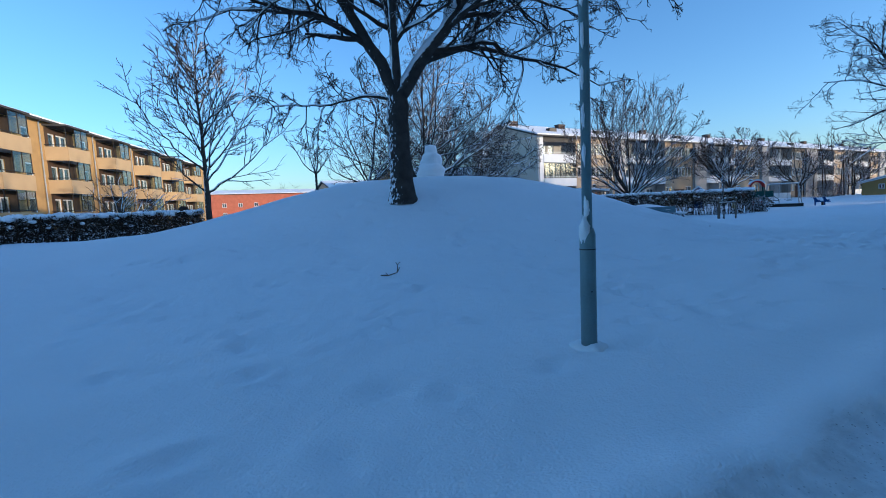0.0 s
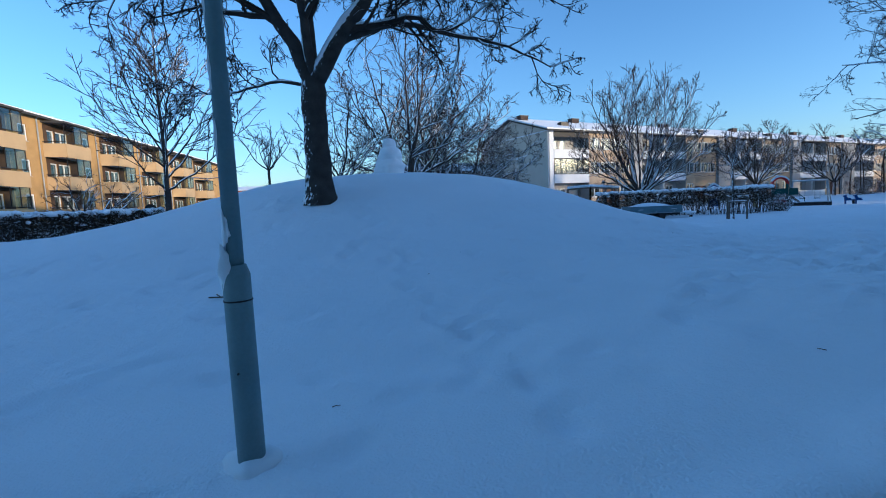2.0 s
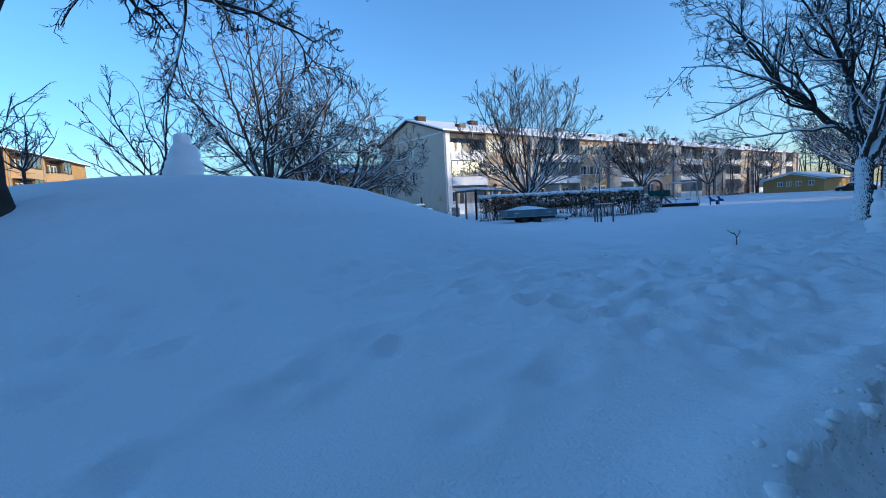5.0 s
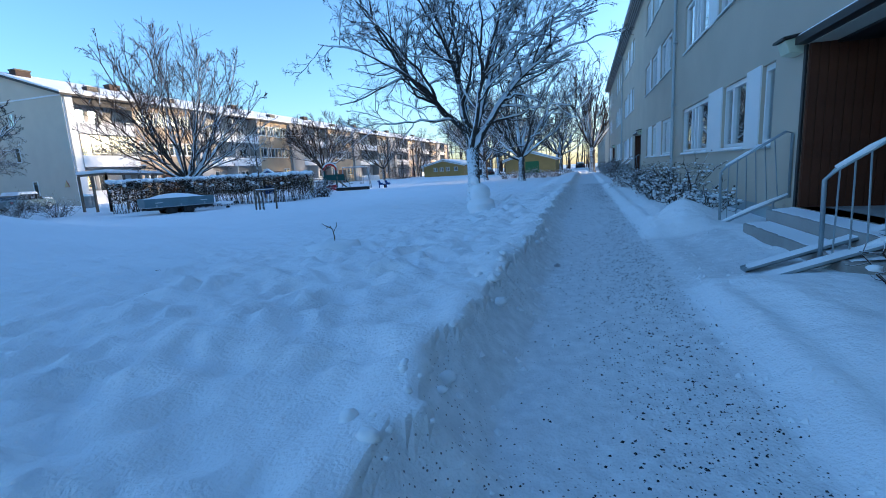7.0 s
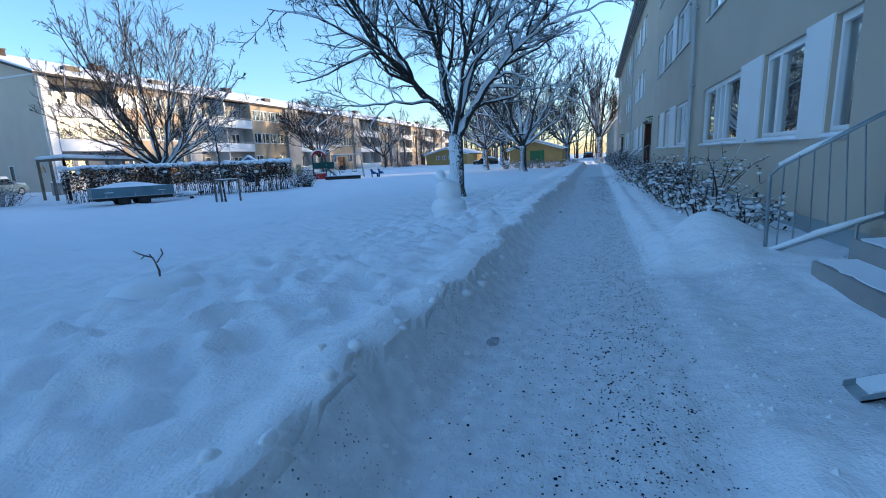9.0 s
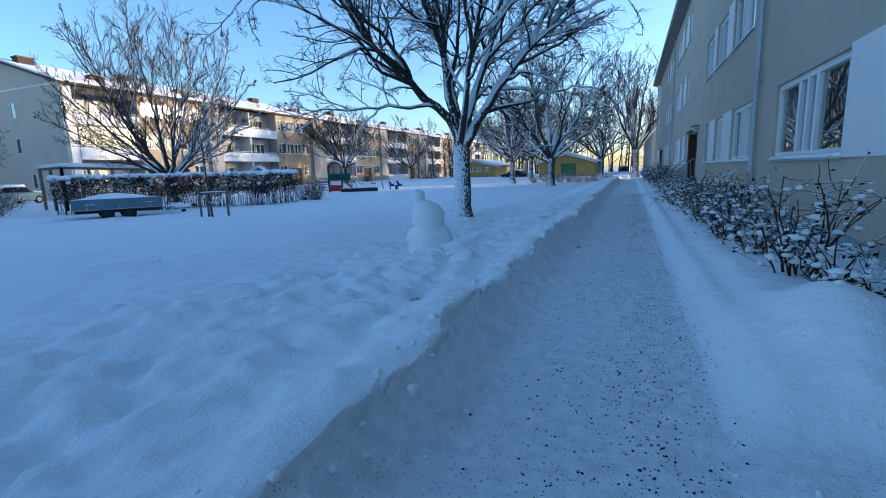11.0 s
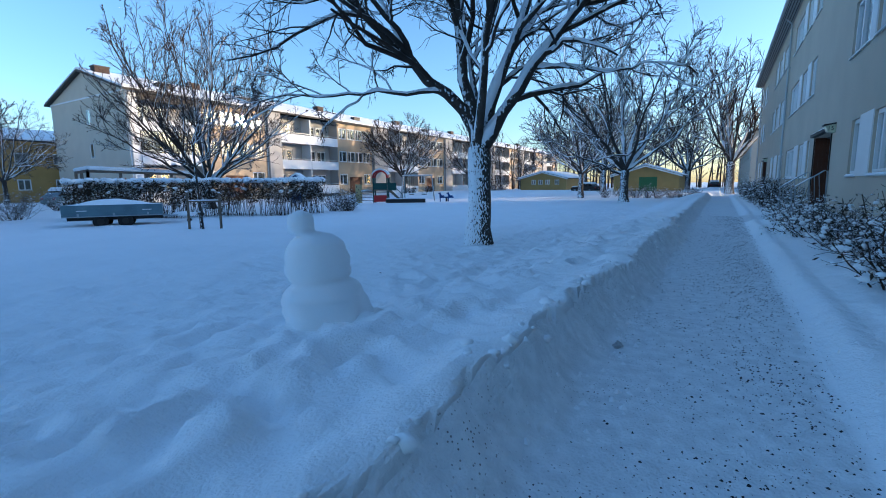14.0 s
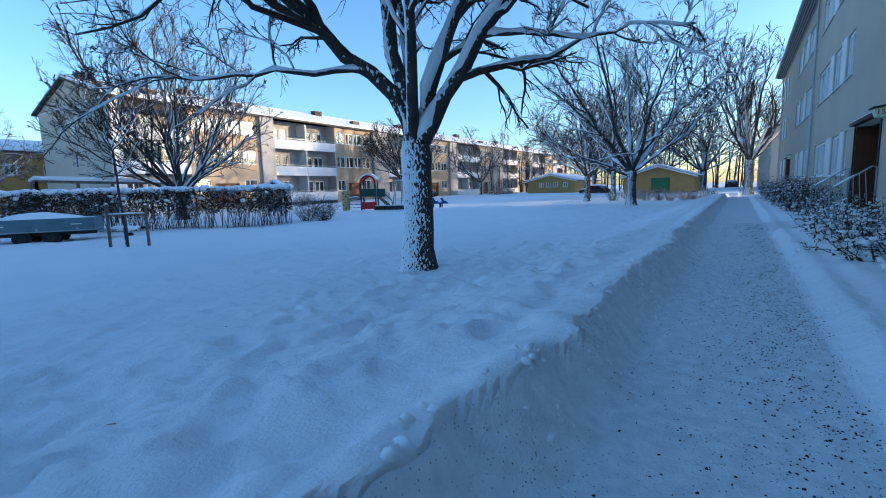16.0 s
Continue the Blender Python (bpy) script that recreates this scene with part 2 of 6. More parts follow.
# ---- mesh building ----
class Shape:
    """Collects vertices and faces for one mesh."""

    def __init__(self):
        self.v, self.f = [], []

    def box(self, x0, y0, z0, x1, y1, z1):
        k = len(self.v)
        self.v += [(x0, y0, z0), (x1, y0, z0), (x1, y1, z0), (x0, y1, z0), (x0, y0, z1), (x1, y0, z1), (x1, y1, z1), (x0, y1, z1)]
        self.f += [tuple(k + i for i in q) for q in ((0, 3, 2, 1), (4, 5, 6, 7), (0, 1, 5, 4), (1, 2, 6, 5), (2, 3, 7, 6), (3, 0, 4, 7))]
        return self

    def face(self, *pts):
        k = len(self.v)
        self.v += [tuple(p) for p in pts]
        self.f.append(tuple(range(k, k + len(pts))))
        return self

    def prism(self, outline, axis, a, b):
        """An outline of (u, w) pairs pushed along an axis from a to b."""
        def at(u, w, c):
            return (c, u, w) if axis == "x" else (u, c, w) if axis == "y" else (u, w, c)
        k, n = len(self.v), len(outline)
        self.v += [at(u, w, a) for u, w in outline] + [at(u, w, b) for u, w in outline]
        self.f += [tuple(range(k, k + n))[::-1], tuple(range(k + n, k + 2 * n))]
        self.f += [(k + i, k + (i + 1) % n, k + n + (i + 1) % n, k + n + i) for i in range(n)]
        return self

    def tube(self, pts, radii, n=8, cap=True):
        pts = [Vector(p) for p in pts]
        if not hasattr(radii, "__len__"):
            radii = [radii] * len(pts)
        k = len(self.v)
        for i, p in enumerate(pts):
            d = (pts[min(i + 1, len(pts) - 1)] - pts[max(i - 1, 0)]).normalized()
            u = d.cross(Vector((0.31, 0.17, 0.94) if abs(d.z) < 0.9 else (1, 0.1, 0))).normalized()
            w = d.cross(u)
            for j in range(n):
                a = 2 * math.pi * j / n
                self.v.append(tuple(p + radii[i] * (math.cos(a) * u + math.sin(a) * w)))
        for i in range(len(pts) - 1):
            for j in range(n):
                q = k + i * n
                self.f.append((q + j, q + (j + 1) % n, q + n + (j + 1) % n, q + n + j))
        if cap:
            self.f.append(tuple(range(k, k + n))[::-1])
            self.f.append(tuple(range(k + (len(pts) - 1) * n, k + len(pts) * n)))
        return self

    def blob(self, c, r, rings=6, n=10, rough=0.0, seed=0):
        """A rounded, uneven lump."""
        k = len(self.v)
        rnd = random.Random(seed)
        for i in range(rings + 1):
            th = math.pi * i / rings
            for j in range(n):
                ph = 2 * math.pi * j / n
                d = Vector((math.sin(th) * math.cos(ph), math.sin(th) * math.sin(ph), math.cos(th)))
                s = 1 + rough * noise.noise(d * 1.7 + Vector((seed, 0, 0)))
                self.v.append((c[0] + r[0] * d.x * s, c[1] + r[1] * d.y * s, c[2] + r[2] * d.z * s))
        for i in range(rings):
            for j in range(n):
                q = k + i * n
                self.f.append((q + j, q + n + j, q + n + (j + 1) % n, q + (j + 1) % n))
        return self

    def mesh(self, name, material, smooth=False):
        me = bpy.data.meshes.new(name)
        me.from_pydata(self.v, [], self.f)
        me.materials.append(material)
        if smooth:
            me.shade_smooth()
        me.update()
        return me


def part(name, shape, material, parent=None, label="", smooth=False, bevel=0.0, m=None):
    me = shape if isinstance(shape, bpy.types.Mesh) else shape.mesh(name, material, smooth)
    ob = new(name, me)
    if parent:
        ob.parent = parent
    if m:
        ob.matrix_basis = m
    if bevel:
        b = ob.modifiers.new("bevel", "BEVEL")
        b.width, b.segments, b.limit_method = bevel, 2, "ANGLE"
    if label:
        tagged(ob, label)
    return ob


def thing(name, label, category, m=None, group="", kind=""):
    ob = new(name)
    ob.empty_display_size = 0.2
    if m:
        ob.matrix_basis = m
    return tagged(ob, label, category, group, kind)


# ---- ground ----
def lattice(ix, iy, seed):
    h = (ix * 374761393 + iy * 668265263 + seed * 974711) & 0x7FFFFFFF
    h = ((h ^ (h >> 13)) * 1274126177) & 0x7FFFFFFF
    return ((h ^ (h >> 16)) & 0xFFFF) / 65535.0


def vnoise(x, y, seed=0):
    x, y = np.asarray(x, float), np.asarray(y, float)
    ix, iy = np.floor(x).astype(np.int64), np.floor(y).astype(np.int64)
    fx, fy = x - ix, y - iy
    fx, fy = fx * fx * (3 - 2 * fx), fy * fy * (3 - 2 * fy)
    a, b = lattice(ix, iy, seed), lattice(ix + 1, iy, seed)
    c, d = lattice(ix, iy + 1, seed), lattice(ix + 1, iy + 1, seed)
    return (a * (1 - fx) + b * fx) * (1 - fy) + (c * (1 - fx) + d * fx) * fy - 0.5


def step(a, b, x):
    t = np.clip((x - a) / (b - a), 0, 1)
    return t * t * (3 - 2 * t)


HILL = (8.8, 16.3)
rng = np.random.default_rng(5)
PRINTS = np.column_stack([rng.uniform(10, 34, 1500), 1.3 + rng.gamma(1.7, 1.4, 1500), rng.uniform(0, 3.14, 1500), rng.uniform(0.3, 1.1, 1500)])
TRAIL = np.array([(4.55 + 0.1 * i + 0.16 * (i % 2), 2.15 + 0.62 * i, 1.3, 1.0) for i in range(15)])
DIMPLES = np.column_stack([rng.uniform(-1.5, 10, 170), rng.uniform(2.2, 12, 170), rng.uniform(0, 3.14, 170), rng.uniform(0.4, 1.1, 170)])


def crest(x):
    """The ragged edge of the ploughed bank along the path."""
    x = np.asarray(x, float)
    return 1.0 + 0.12 * vnoise(x * 0.9, x * 0 + 3, 2) + 0.13 * vnoise(x * 2.3, x * 0, 4) + 0.12 * vnoise(x * 5.1, x * 0, 19) + 0.03 * vnoise(x * 11, x * 0, 9)


def ground_z(x, y, fine=True):
    x, y = np.atleast_1d(np.asarray(x, float)), np.atleast_1d(np.asarray(y, float))
    x, y = np.broadcast_arrays(x, y)
    r2 = ((x - HILL[0]) / 8.6) ** 2 + ((y - HILL[1]) / 8.3) ** 2
    park = 0.03 + 0.25 * step(4, 10, x) - (0.17 + 0.25 * step(4, 10, x)) * step(1.6, 3.7 + 8 * step(24, 12, x), y) + 2.62 * np.exp(-np.power(r2, 1.45))
    park = park + 0.85 * step(7, 16, y) * step(4, -6, x) + 0.3 * step(20, 42, y) * step(14, -6, x)
    left_edge = crest(x)
    right_edge = -0.7 + 0.06 * vnoise(x * 1.3, x * 0, 7)
    if fine:
        near = step(60, 25, np.hypot(x - 18, y))
        park = park + 0.1 * vnoise(x * 0.5, y * 0.5, 1) + near * (0.05 * vnoise(x * 1.7, y * 1.7, 3) + (0.055 * vnoise(x * 4, y * 4, 5) + 0.03 * vnoise(x * 7.3, y * 7.3, 8)) * step(9, 3, y) * step(7, 11, x) + 0.03 * vnoise(x * 0.9 + y * 0.5, y * 2.4 - x * 0.6, 6))
    rise = np.clip((y - left_edge + 0.34 + 0.08 * vnoise(x * 3, y * 5, 23)) / 0.34, 0, 1) ** 1.25
    lip = 0.07 * np.exp(-((y - left_edge - 0.12) / 0.22) ** 2)
    bank = 0.1 * np.exp(-((y - right_edge + 0.22) / 0.13) ** 2) + 0.2 * step(right_edge - 0.05, right_edge - 0.7, y)
    pad = step(14.3, 15.0, x) * step(18.1, 17.7, x)
    pad2 = step(37.0, 37.4, x) * step(40.9, 40.5, x)
    bank = bank * (1 - 0.75 * np.maximum(pad, pad2)) + 0.12 * np.maximum(pad, pad2) * step(-1.2, -1.9, y)
    bank = bank + 0.32 * np.exp(-(((x - 19.0) / 0.75) ** 2 + ((y + 1.5) / 0.5) ** 2)) * (1 - pad)
    end = step(66, 74, x)
    way = 0 * x
    if fine:
        way = 0.014 * vnoise(x * 2.2, y * 6, 11) + 0.012 * vnoise(x * 9, y * 9, 12) + 0.03 * vnoise(x * 3, y * 3, 14) * step(0.2, 0.7, y)
        bank = bank + 0.05 * vnoise(x * 2.6, y * 2.6, 13) * step(right_edge, right_edge - 0.5, y)
    z = np.where(y > 0.0, way + rise * (park + lip - way), way + bank)
    z = z * (1 - end) + end * np.where(y > 0, np.maximum(park, 0.12), 0.12)
    before = step(-2.0, -9.0, x)
    z = z * (1 - before) + before * (0.12 + np.maximum(park - 0.24, 0))
    return z


def ground_at(x, y):
    return float(ground_z(x, y)[0])


def graded(knots):
    out = []
    for a, b, h in knots:
        out.append(np.arange(a, b - h * 0.25, h))
    out.append([knots[-1][1]])
    return np.concatenate(out)


def build_ground():
    xs = graded([(-900, -60, 70), (-60, -12, 3), (-12, -2, 0.4), (-2, 9, 0.1), (9, 32, 0.08), (32, 50, 0.22), (50, 80, 0.7), (80, 140, 5), (140, 1000, 72)])
    ys = graded([(-900, -60, 70), (-60, -6, 6), (-6, -2.6, 0.28), (-2.6, -0.5, 0.07), (-0.5, 0.5, 0.09), (0.5, 1.4, 0.032), (1.4, 5, 0.08), (5, 12, 0.11), (12, 28, 0.35), (28, 70, 1.5), (70, 130, 6), (130, 1000, 72)])
    X, Y = np.meshgrid(xs, ys)
    Z = ground_z(X, Y)
    feet = np.concatenate([PRINTS, TRAIL, DIMPLES])
    for px, py, a, s in feet:
        i0, i1 = np.searchsorted(xs, (px - 0.5, px + 0.5))
        j0, j1 = np.searchsorted(ys, (py - 0.5, py + 0.5))
        dx, dy = X[j0:j1, i0:i1] - px, Y[j0:j1, i0:i1] - py
        u, v = dx * math.cos(a) + dy * math.sin(a), -dx * math.sin(a) + dy * math.cos(a)
        e = (u / 0.17) ** 2 + (v / 0.1) ** 2
        Z[j0:j1, i0:i1] += s * (-0.056 * np.exp(-e) + 0.024 * np.exp(-((np.sqrt(e) - 1.7) / 0.45) ** 2))
    nx, ny = len(xs), len(ys)
    v = np.column_stack([X.ravel(), Y.ravel(), Z.ravel()])
    q = (np.arange(ny - 1)[:, None] * nx + np.arange(nx - 1)[None, :]).ravel()
    f = np.column_stack([q, q + 1, q + nx + 1, q + nx])
    me = bpy.data.meshes.new("ground")
    me.from_pydata(v.tolist(), [], f.tolist())
    me.materials.append(TRODDEN)
    x, y = X.ravel(), Y.ravel()
    edge = crest(x)
    right = -0.7 + 0.06 * vnoise(x * 1.3, x * 0, 7)
    packed = step(edge + 0.02, edge - 0.03, y) * step(right - 0.03, right + 0.07, y) * step(-6, -4, x) * step(70, 66, x)
    pad = step(-1.95, -1.75, y) * step(0.2, 0.0, y) * np.maximum(step(14.4, 14.7, x) * step(17.85, 17.6, x), step(37.2, 37.5, x) * step(40.7, 40.4, x))
    packed = np.maximum(packed, 0.8 * pad)
    at = me.attributes.new("packed", "FLOAT", "POINT")
    at.data.foreach_set("value", packed.astype(np.float32))
    trod = np.clip(0.22 + step(7, 11, x) * step(11, 4, y), 0, 1) * (1 - packed)
    me.attributes.new("trod", "FLOAT", "POINT").data.foreach_set("value", trod.astype(np.float32))
    me.shade_smooth()
    return tagged(new("ground", me), "deep trodden snow with a ploughed gritted path", "ground", kind="structure")


build_ground()


def scatter(name, spots, size, material, label, category, flat=0.6):
    """Many small chips, one mesh."""
    v, f = [], []
    rnd = random.Random(3)
    heights = ground_z([q[0] for q in spots], [q[1] for q in spots])
    for (x, y, s), z in zip(spots, heights.tolist()):
        k = len(v)
        a = rnd.uniform(0, 6.28)
        for j in range(4):
            b = a + j * 1.57 + rnd.uniform(-0.4, 0.4)
            q = size * s * rnd.uniform(0.6, 1.2)
            v.append((x + q * math.cos(b), y + q * math.sin(b), z - 0.002))
        v.append((x + rnd.uniform(-1, 1) * size * 0.3, y, z + size * s * flat))
        f += [(k, k + 1, k + 4), (k + 1, k + 2, k + 4), (k + 2, k + 3, k + 4), (k + 3, k, k + 4)]
    me = bpy.data.meshes.new(name)
    me.from_pydata(v, [], f)
    me.materials.append(material)
    return tagged(new(name, me), label, category, kind="stuff")


# ---- houses ----
MESHES = {}


def frame_ring(x0, z0, x1, z1, t, y0, y1):
    """A rectangular frame, one connected body."""
    s = Shape()
    loops = [[(x0, z0), (x1, z0), (x1, z1), (x0, z1)], [(x0 + t, z0 + t), (x1 - t, z0 + t), (x1 - t, z1 - t), (x0 + t, z1 - t)]]
    s.v = [(x, y, z) for y in (y0, y1) for lp in loops for x, z in lp]
    for i in range(4):
        j = (i + 1) % 4
        s.f += [(i, j, 4 + j, 4 + i), (8 + j, 8 + i, 12 + i, 12 + j), (j, i, 8 + i, 8 + j), (4 + i, 4 + j, 12 + j, 12 + i)]
    return s


def window_meshes(w, h, split, curtain, glass):
    """Frame, sashes, pane, sill and a shallow box coloured as the dim room behind, for one size of window; local origin
    at the lower left of the opening, front at y = 0.
    """
    key = (round(w, 2), round(h, 2), split, curtain, glass.name)
    if key in MESHES:
        return MESHES[key]
    b = 0.05
    fr = frame_ring(0, 0, w, h, b, 0.06, 0.14)
    edges = [b] + [w * q for q in split] + [w - b]
    sashes = [frame_ring(e0 + 0.003, b + 0.003, e1 - 0.003, h - b - 0.003, 0.05, 0.045, 0.12).mesh("sash", WHITE) for e0, e1 in zip(edges, edges[1:])]
    pane = Shape().box(b, 0.1, b, w - b, 0.106, h - b)
    sill = Shape().prism([(-0.05, -0.05), (0.14, -0.02), (0.14, 0.004), (-0.05, -0.03)], "x", -0.03, w + 0.03)
    # shallow dark box in place of a deep room; its shade is in the colour
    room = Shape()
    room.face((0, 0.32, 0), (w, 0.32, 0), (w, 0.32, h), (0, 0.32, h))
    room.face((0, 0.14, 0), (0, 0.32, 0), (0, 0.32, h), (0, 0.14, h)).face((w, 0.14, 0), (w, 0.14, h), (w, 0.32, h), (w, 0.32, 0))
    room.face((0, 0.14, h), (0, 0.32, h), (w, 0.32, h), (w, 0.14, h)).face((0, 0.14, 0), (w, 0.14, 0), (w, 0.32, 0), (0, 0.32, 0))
    cloth = None
    if curtain:
        cu, n, a1 = Shape(), 7, w * 0.17
        for i in range(n):
            x0, x1, y0, y1 = a1 * i / n, a1 * (i + 1) / n, 0.2 + 0.03 * (i % 2), 0.2 + 0.03 * ((i + 1) % 2)
            cu.face((x0, y0, 0.05), (x1, y1, 0.05), (x1, y1, h - 0.05), (x0, y0, h - 0.05))
        cloth = cu.mesh("curtain", CURTAIN)
    snow = Shape().prism([(-0.045, -0.026), (0.04, -0.002), (0.04, 0.02), (-0.01, 0.03), (-0.045, 0.0)], "x", 0, w)
    MESHES[key] = (fr.mesh("window", WHITE), pane.mesh("pane", glass), sill.mesh("sill", PIPE), room.mesh("room_behind", ROOM_SHADE),
                   cloth, snow.mesh("sill_snow", SNOW, True), sashes)
    return MESHES[key]


def add_window(parent, x, z, w, h, split=(0.5,), curtain=True, snow=True, y=0.0, glass=None):
    fr, pane, sill, room, cu, sn, sashes = window_meshes(w, h, split, curtain, glass or GLASS)
    win = part("window", fr, None, parent, m=pose(x, y, z))
    for sa in sashes:
        part("sash", sa, None, win)
    part("pane", pane, None, win)
    part("sill", sill, None, win)
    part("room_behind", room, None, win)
    if cu:
        part("curtain", cu, None, win, m=pose(0.06, 0, 0))
        part("curtain", cu, None, win, m=pose(w * 0.83 - 0.06, 0, 0))
    if snow:
        part("sill_snow", sn, None, win)
    return win


def pierced(shape, x0, x1, z0, z1, holes, thick=0.3, y=0.0):
    """A wall panel in the plane y, seen from -y, with rectangular holes (x, z, w, h) and their reveals."""
    xs = sorted({x0, x1, *[v for h in holes for v in (h[0], h[0] + h[2]) if x0 < v < x1]})
    zs = sorted({z0, z1, *[v for h in holes for v in (h[1], h[1] + h[3]) if z0 < v < z1]})
    for a, b in zip(xs, xs[1:]):
        for c, d in zip(zs, zs[1:]):
            mx, mz = (a + b) / 2, (c + d) / 2
            if any(h[0] < mx < h[0] + h[2] and h[1] < mz < h[1] + h[3] for h in holes):
                continue
            shape.face((a, y, c), (b, y, c), (b, y, d), (a, y, d))
            shape.face((a, y + thick, c), (a, y + thick, d), (b, y + thick, d), (b, y + thick, c))
    for x, z, w, h in holes:
        t = y + thick
        shape.face((x, y, z), (x, t, z), (x + w, t, z), (x + w, y, z)).face((x, y, z + h), (x + w, y, z + h), (x + w, t, z + h), (x, t, z + h))
        shape.face((x, y, z), (x, y, z + h), (x, t, z + h), (x, t, z)).face((x + w, y, z), (x + w, t, z), (x + w, t, z + h), (x + w, y, z + h))
    return shape


def gable_roof(parent, w, depth, eave, ridge, over, material, over_end=0.4, thick=0.18, snow=0.22):
    """A pitched roof with its fascia, under a blanket of snow; the ridge runs along x."""
    mid = depth / 2
    slope = (ridge - eave) / mid
    lo = eave - slope * over
    body = Shape().prism([(-over, lo), (mid, ridge), (depth + over, lo), (depth + over, lo + thick), (mid, ridge + thick), (-over, lo + thick)], "x", -over_end, w + over_end)
    roof = part("roof", body, material, parent)
    s = Shape().prism([(-over + 0.02, lo + thick + 0.004), (mid, ridge + thick + 0.004), (depth + over - 0.02, lo + thick + 0.004), (depth + over - 0.06, lo + thick + snow * 0.8), (mid, ridge + thick + snow),
                       (-over + 0.06, lo + thick + snow * 0.8)], "x", -over_end + 0.03, w + over_end - 0.03)
    part("roof_snow", s, SNOW, roof, bevel=0.06)
    return roof


def chimney(parent, x, y, z0, z1, w=0.9, d=0.7, material=None):
    c = part("chimney", Shape().box(x, y, z0, x + w, y + d, z1 - 0.12), material or CHIMNEY, parent)
    part("chimney_cap", Shape().box(x - 0.06, y - 0.06, z1 - 0.12, x + w + 0.06, y + d + 0.06, z1), DARKMETAL, c)


def downpipe(parent, x, z0, z1, y=-0.09, r=0.05):
    s = Shape().tube([(x, y - 0.25, z1 + 0.25), (x, y - 0.2, z1 + 0.08), (x, y, z1 - 0.12), (x, y, z0 + 0.15), (x, y - 0.12, z0)], r, 10)
    p = part("downpipe", s, PIPE, parent, smooth=True)
    for k in range(int((z1 - z0) / 2)):
        part("pipe_bracket", Shape().box(x - 0.07, y - 0.06, z0 + 0.8 + 2 * k, x + 0.07, 0.0, z0 + 0.84 + 2 * k), PIPE, p)


def near_house():
    """Three storeys, cream render; its front looks at the park and its rooms repeat every 22.8 m."""
    end, start, eave, depth = 70.0, -30.6, 9.55, 11.0
    house = thing("apartment_building", "long three-storey cream rendered apartment building with white windows", "building", pose(end, -2.7, 0, 0, 0, 180))
    width = end - start
    holes, windows, panels, niches = [], [], [], []
    for k in range(-2, 3):
        o = 22.8 * k
        for level, z in enumerate((1.43, 4.45, 7.4)):
            h = 1.35 if level < 2 else 1.3
            if level == 0:
                spans = [(18.62, 19.2), (19.95, 21.6), (22.8, 26.1), (27.6, 30.3), (31.6, 33.0), (34.1, 35.0)]
                links = [(19.2, 19.95), (21.6, 22.8), (30.3, 31.6), (33.0, 34.1)]
            else:
                spans = [(18.7, 19.9), (20.75, 22.3), (23.1, 26.15), (28.4, 30.9), (31.7, 33.6), (34.1, 35.9)]
                links = [(19.9, 20.75), (22.3, 23.1), (30.9, 31.7), (33.6, 34.1)]
            for a, b in spans:
                if start < a + o and b + o < end - 0.5:
                    windows.append((end - b - o, z, b - a, h))
            for a, b in links:
                if start < a + o and b + o < end - 0.5:
                    panels.append((end - b - o, z, b - a, h))
        if start < 14.5 + o and 17.5 + o < end:
            niches.append((end - 17.45 - o, 0.5, 2.85, 2.25))
    holes = windows + niches
    body = pierced(Shape(), 0, width, 0.42, eave, holes, 0.3)
    body.face((0, 0, 0.42), (0, 0, eave), (0, depth, eave), (0, depth, 0.42))
    body.face((width, 0, 0.42), (width, depth, 0.42), (width, depth, eave), (width, 0, eave))
    body.face((0, depth, 0.42), (0, depth, eave), (width, depth, eave), (width, depth, 0.42))
    for x in (0, width):
        body.face((x, 0, eave), (x, depth / 2, 11.7), (x, depth, eave))
    part("wall", body, STUCCO, house)
    part("plinth", Shape().box(0, 0.03, -0.3, width, depth, 0.418), PLINTH, house)
    for x, z, w, h in windows:
        split = () if w < 1.0 else (0.38,) if w < 2.0 else (0.42, 0.55) if w < 2.5 else (0.36, 0.48, 0.6)
        add_window(house, x, z, w, h, split)
    me = {}
    for x, z, w, h in panels:
        k = (round(w, 2), round(h, 2))
        if k not in me:
            me[k] = Shape().box(0.004, -0.025, -0.03, w - 0.004, 0.0, h + 0.03).mesh("white_panel", WHITE)
        part("white_panel", me[k], None, house, m=pose(x, 0, z))
    for x, z, w, h in niches:
        d, t = 1.5, 0.05
        lining = Shape()
        lining.box(x + 0.004, 0.0, z, x + t, d, z + h).box(x + w - t, 0.0, z, x + w - 0.004, d, z + h).box(x, d, z, x + w, d + t, z + h)
        n = part("entrance_niche", lining, BROWN, house, "brown timber lined entrance niche")
        board = Shape().box(0, 0, 0, 0.014, 0.1, h).mesh("board", BROWN)
        for i in range(14):
            part("board", board, None, n, m=pose(x + t, 0.01 + i * 0.107, z))
            part("board", board, None, n, m=pose(x + w - t - 0.014, 0.01 + i * 0.107, z))
        part("niche_ceiling", Shape().box(x, 0.3, z + h - 0.03, x + w, d, z + h), DARKMETAL, n)
        leaf = part("entrance_door", Shape().box(x + 0.7, d - 0.06, z, x + 1.75, d - 0.004, z + 2.1), BROWN, n)
        part("door_pane", Shape().box(x + 0.95, d - 0.08, z + 0.5, x + 1.5, d - 0.062, z + 1.9), GLASS, leaf)
        for jx in (x - 0.07, x + w - 0.004):
            part("dark_jamb", Shape().box(jx, -0.03, z, jx + 0.074, -0.004, z + h), DARKMETAL, n)
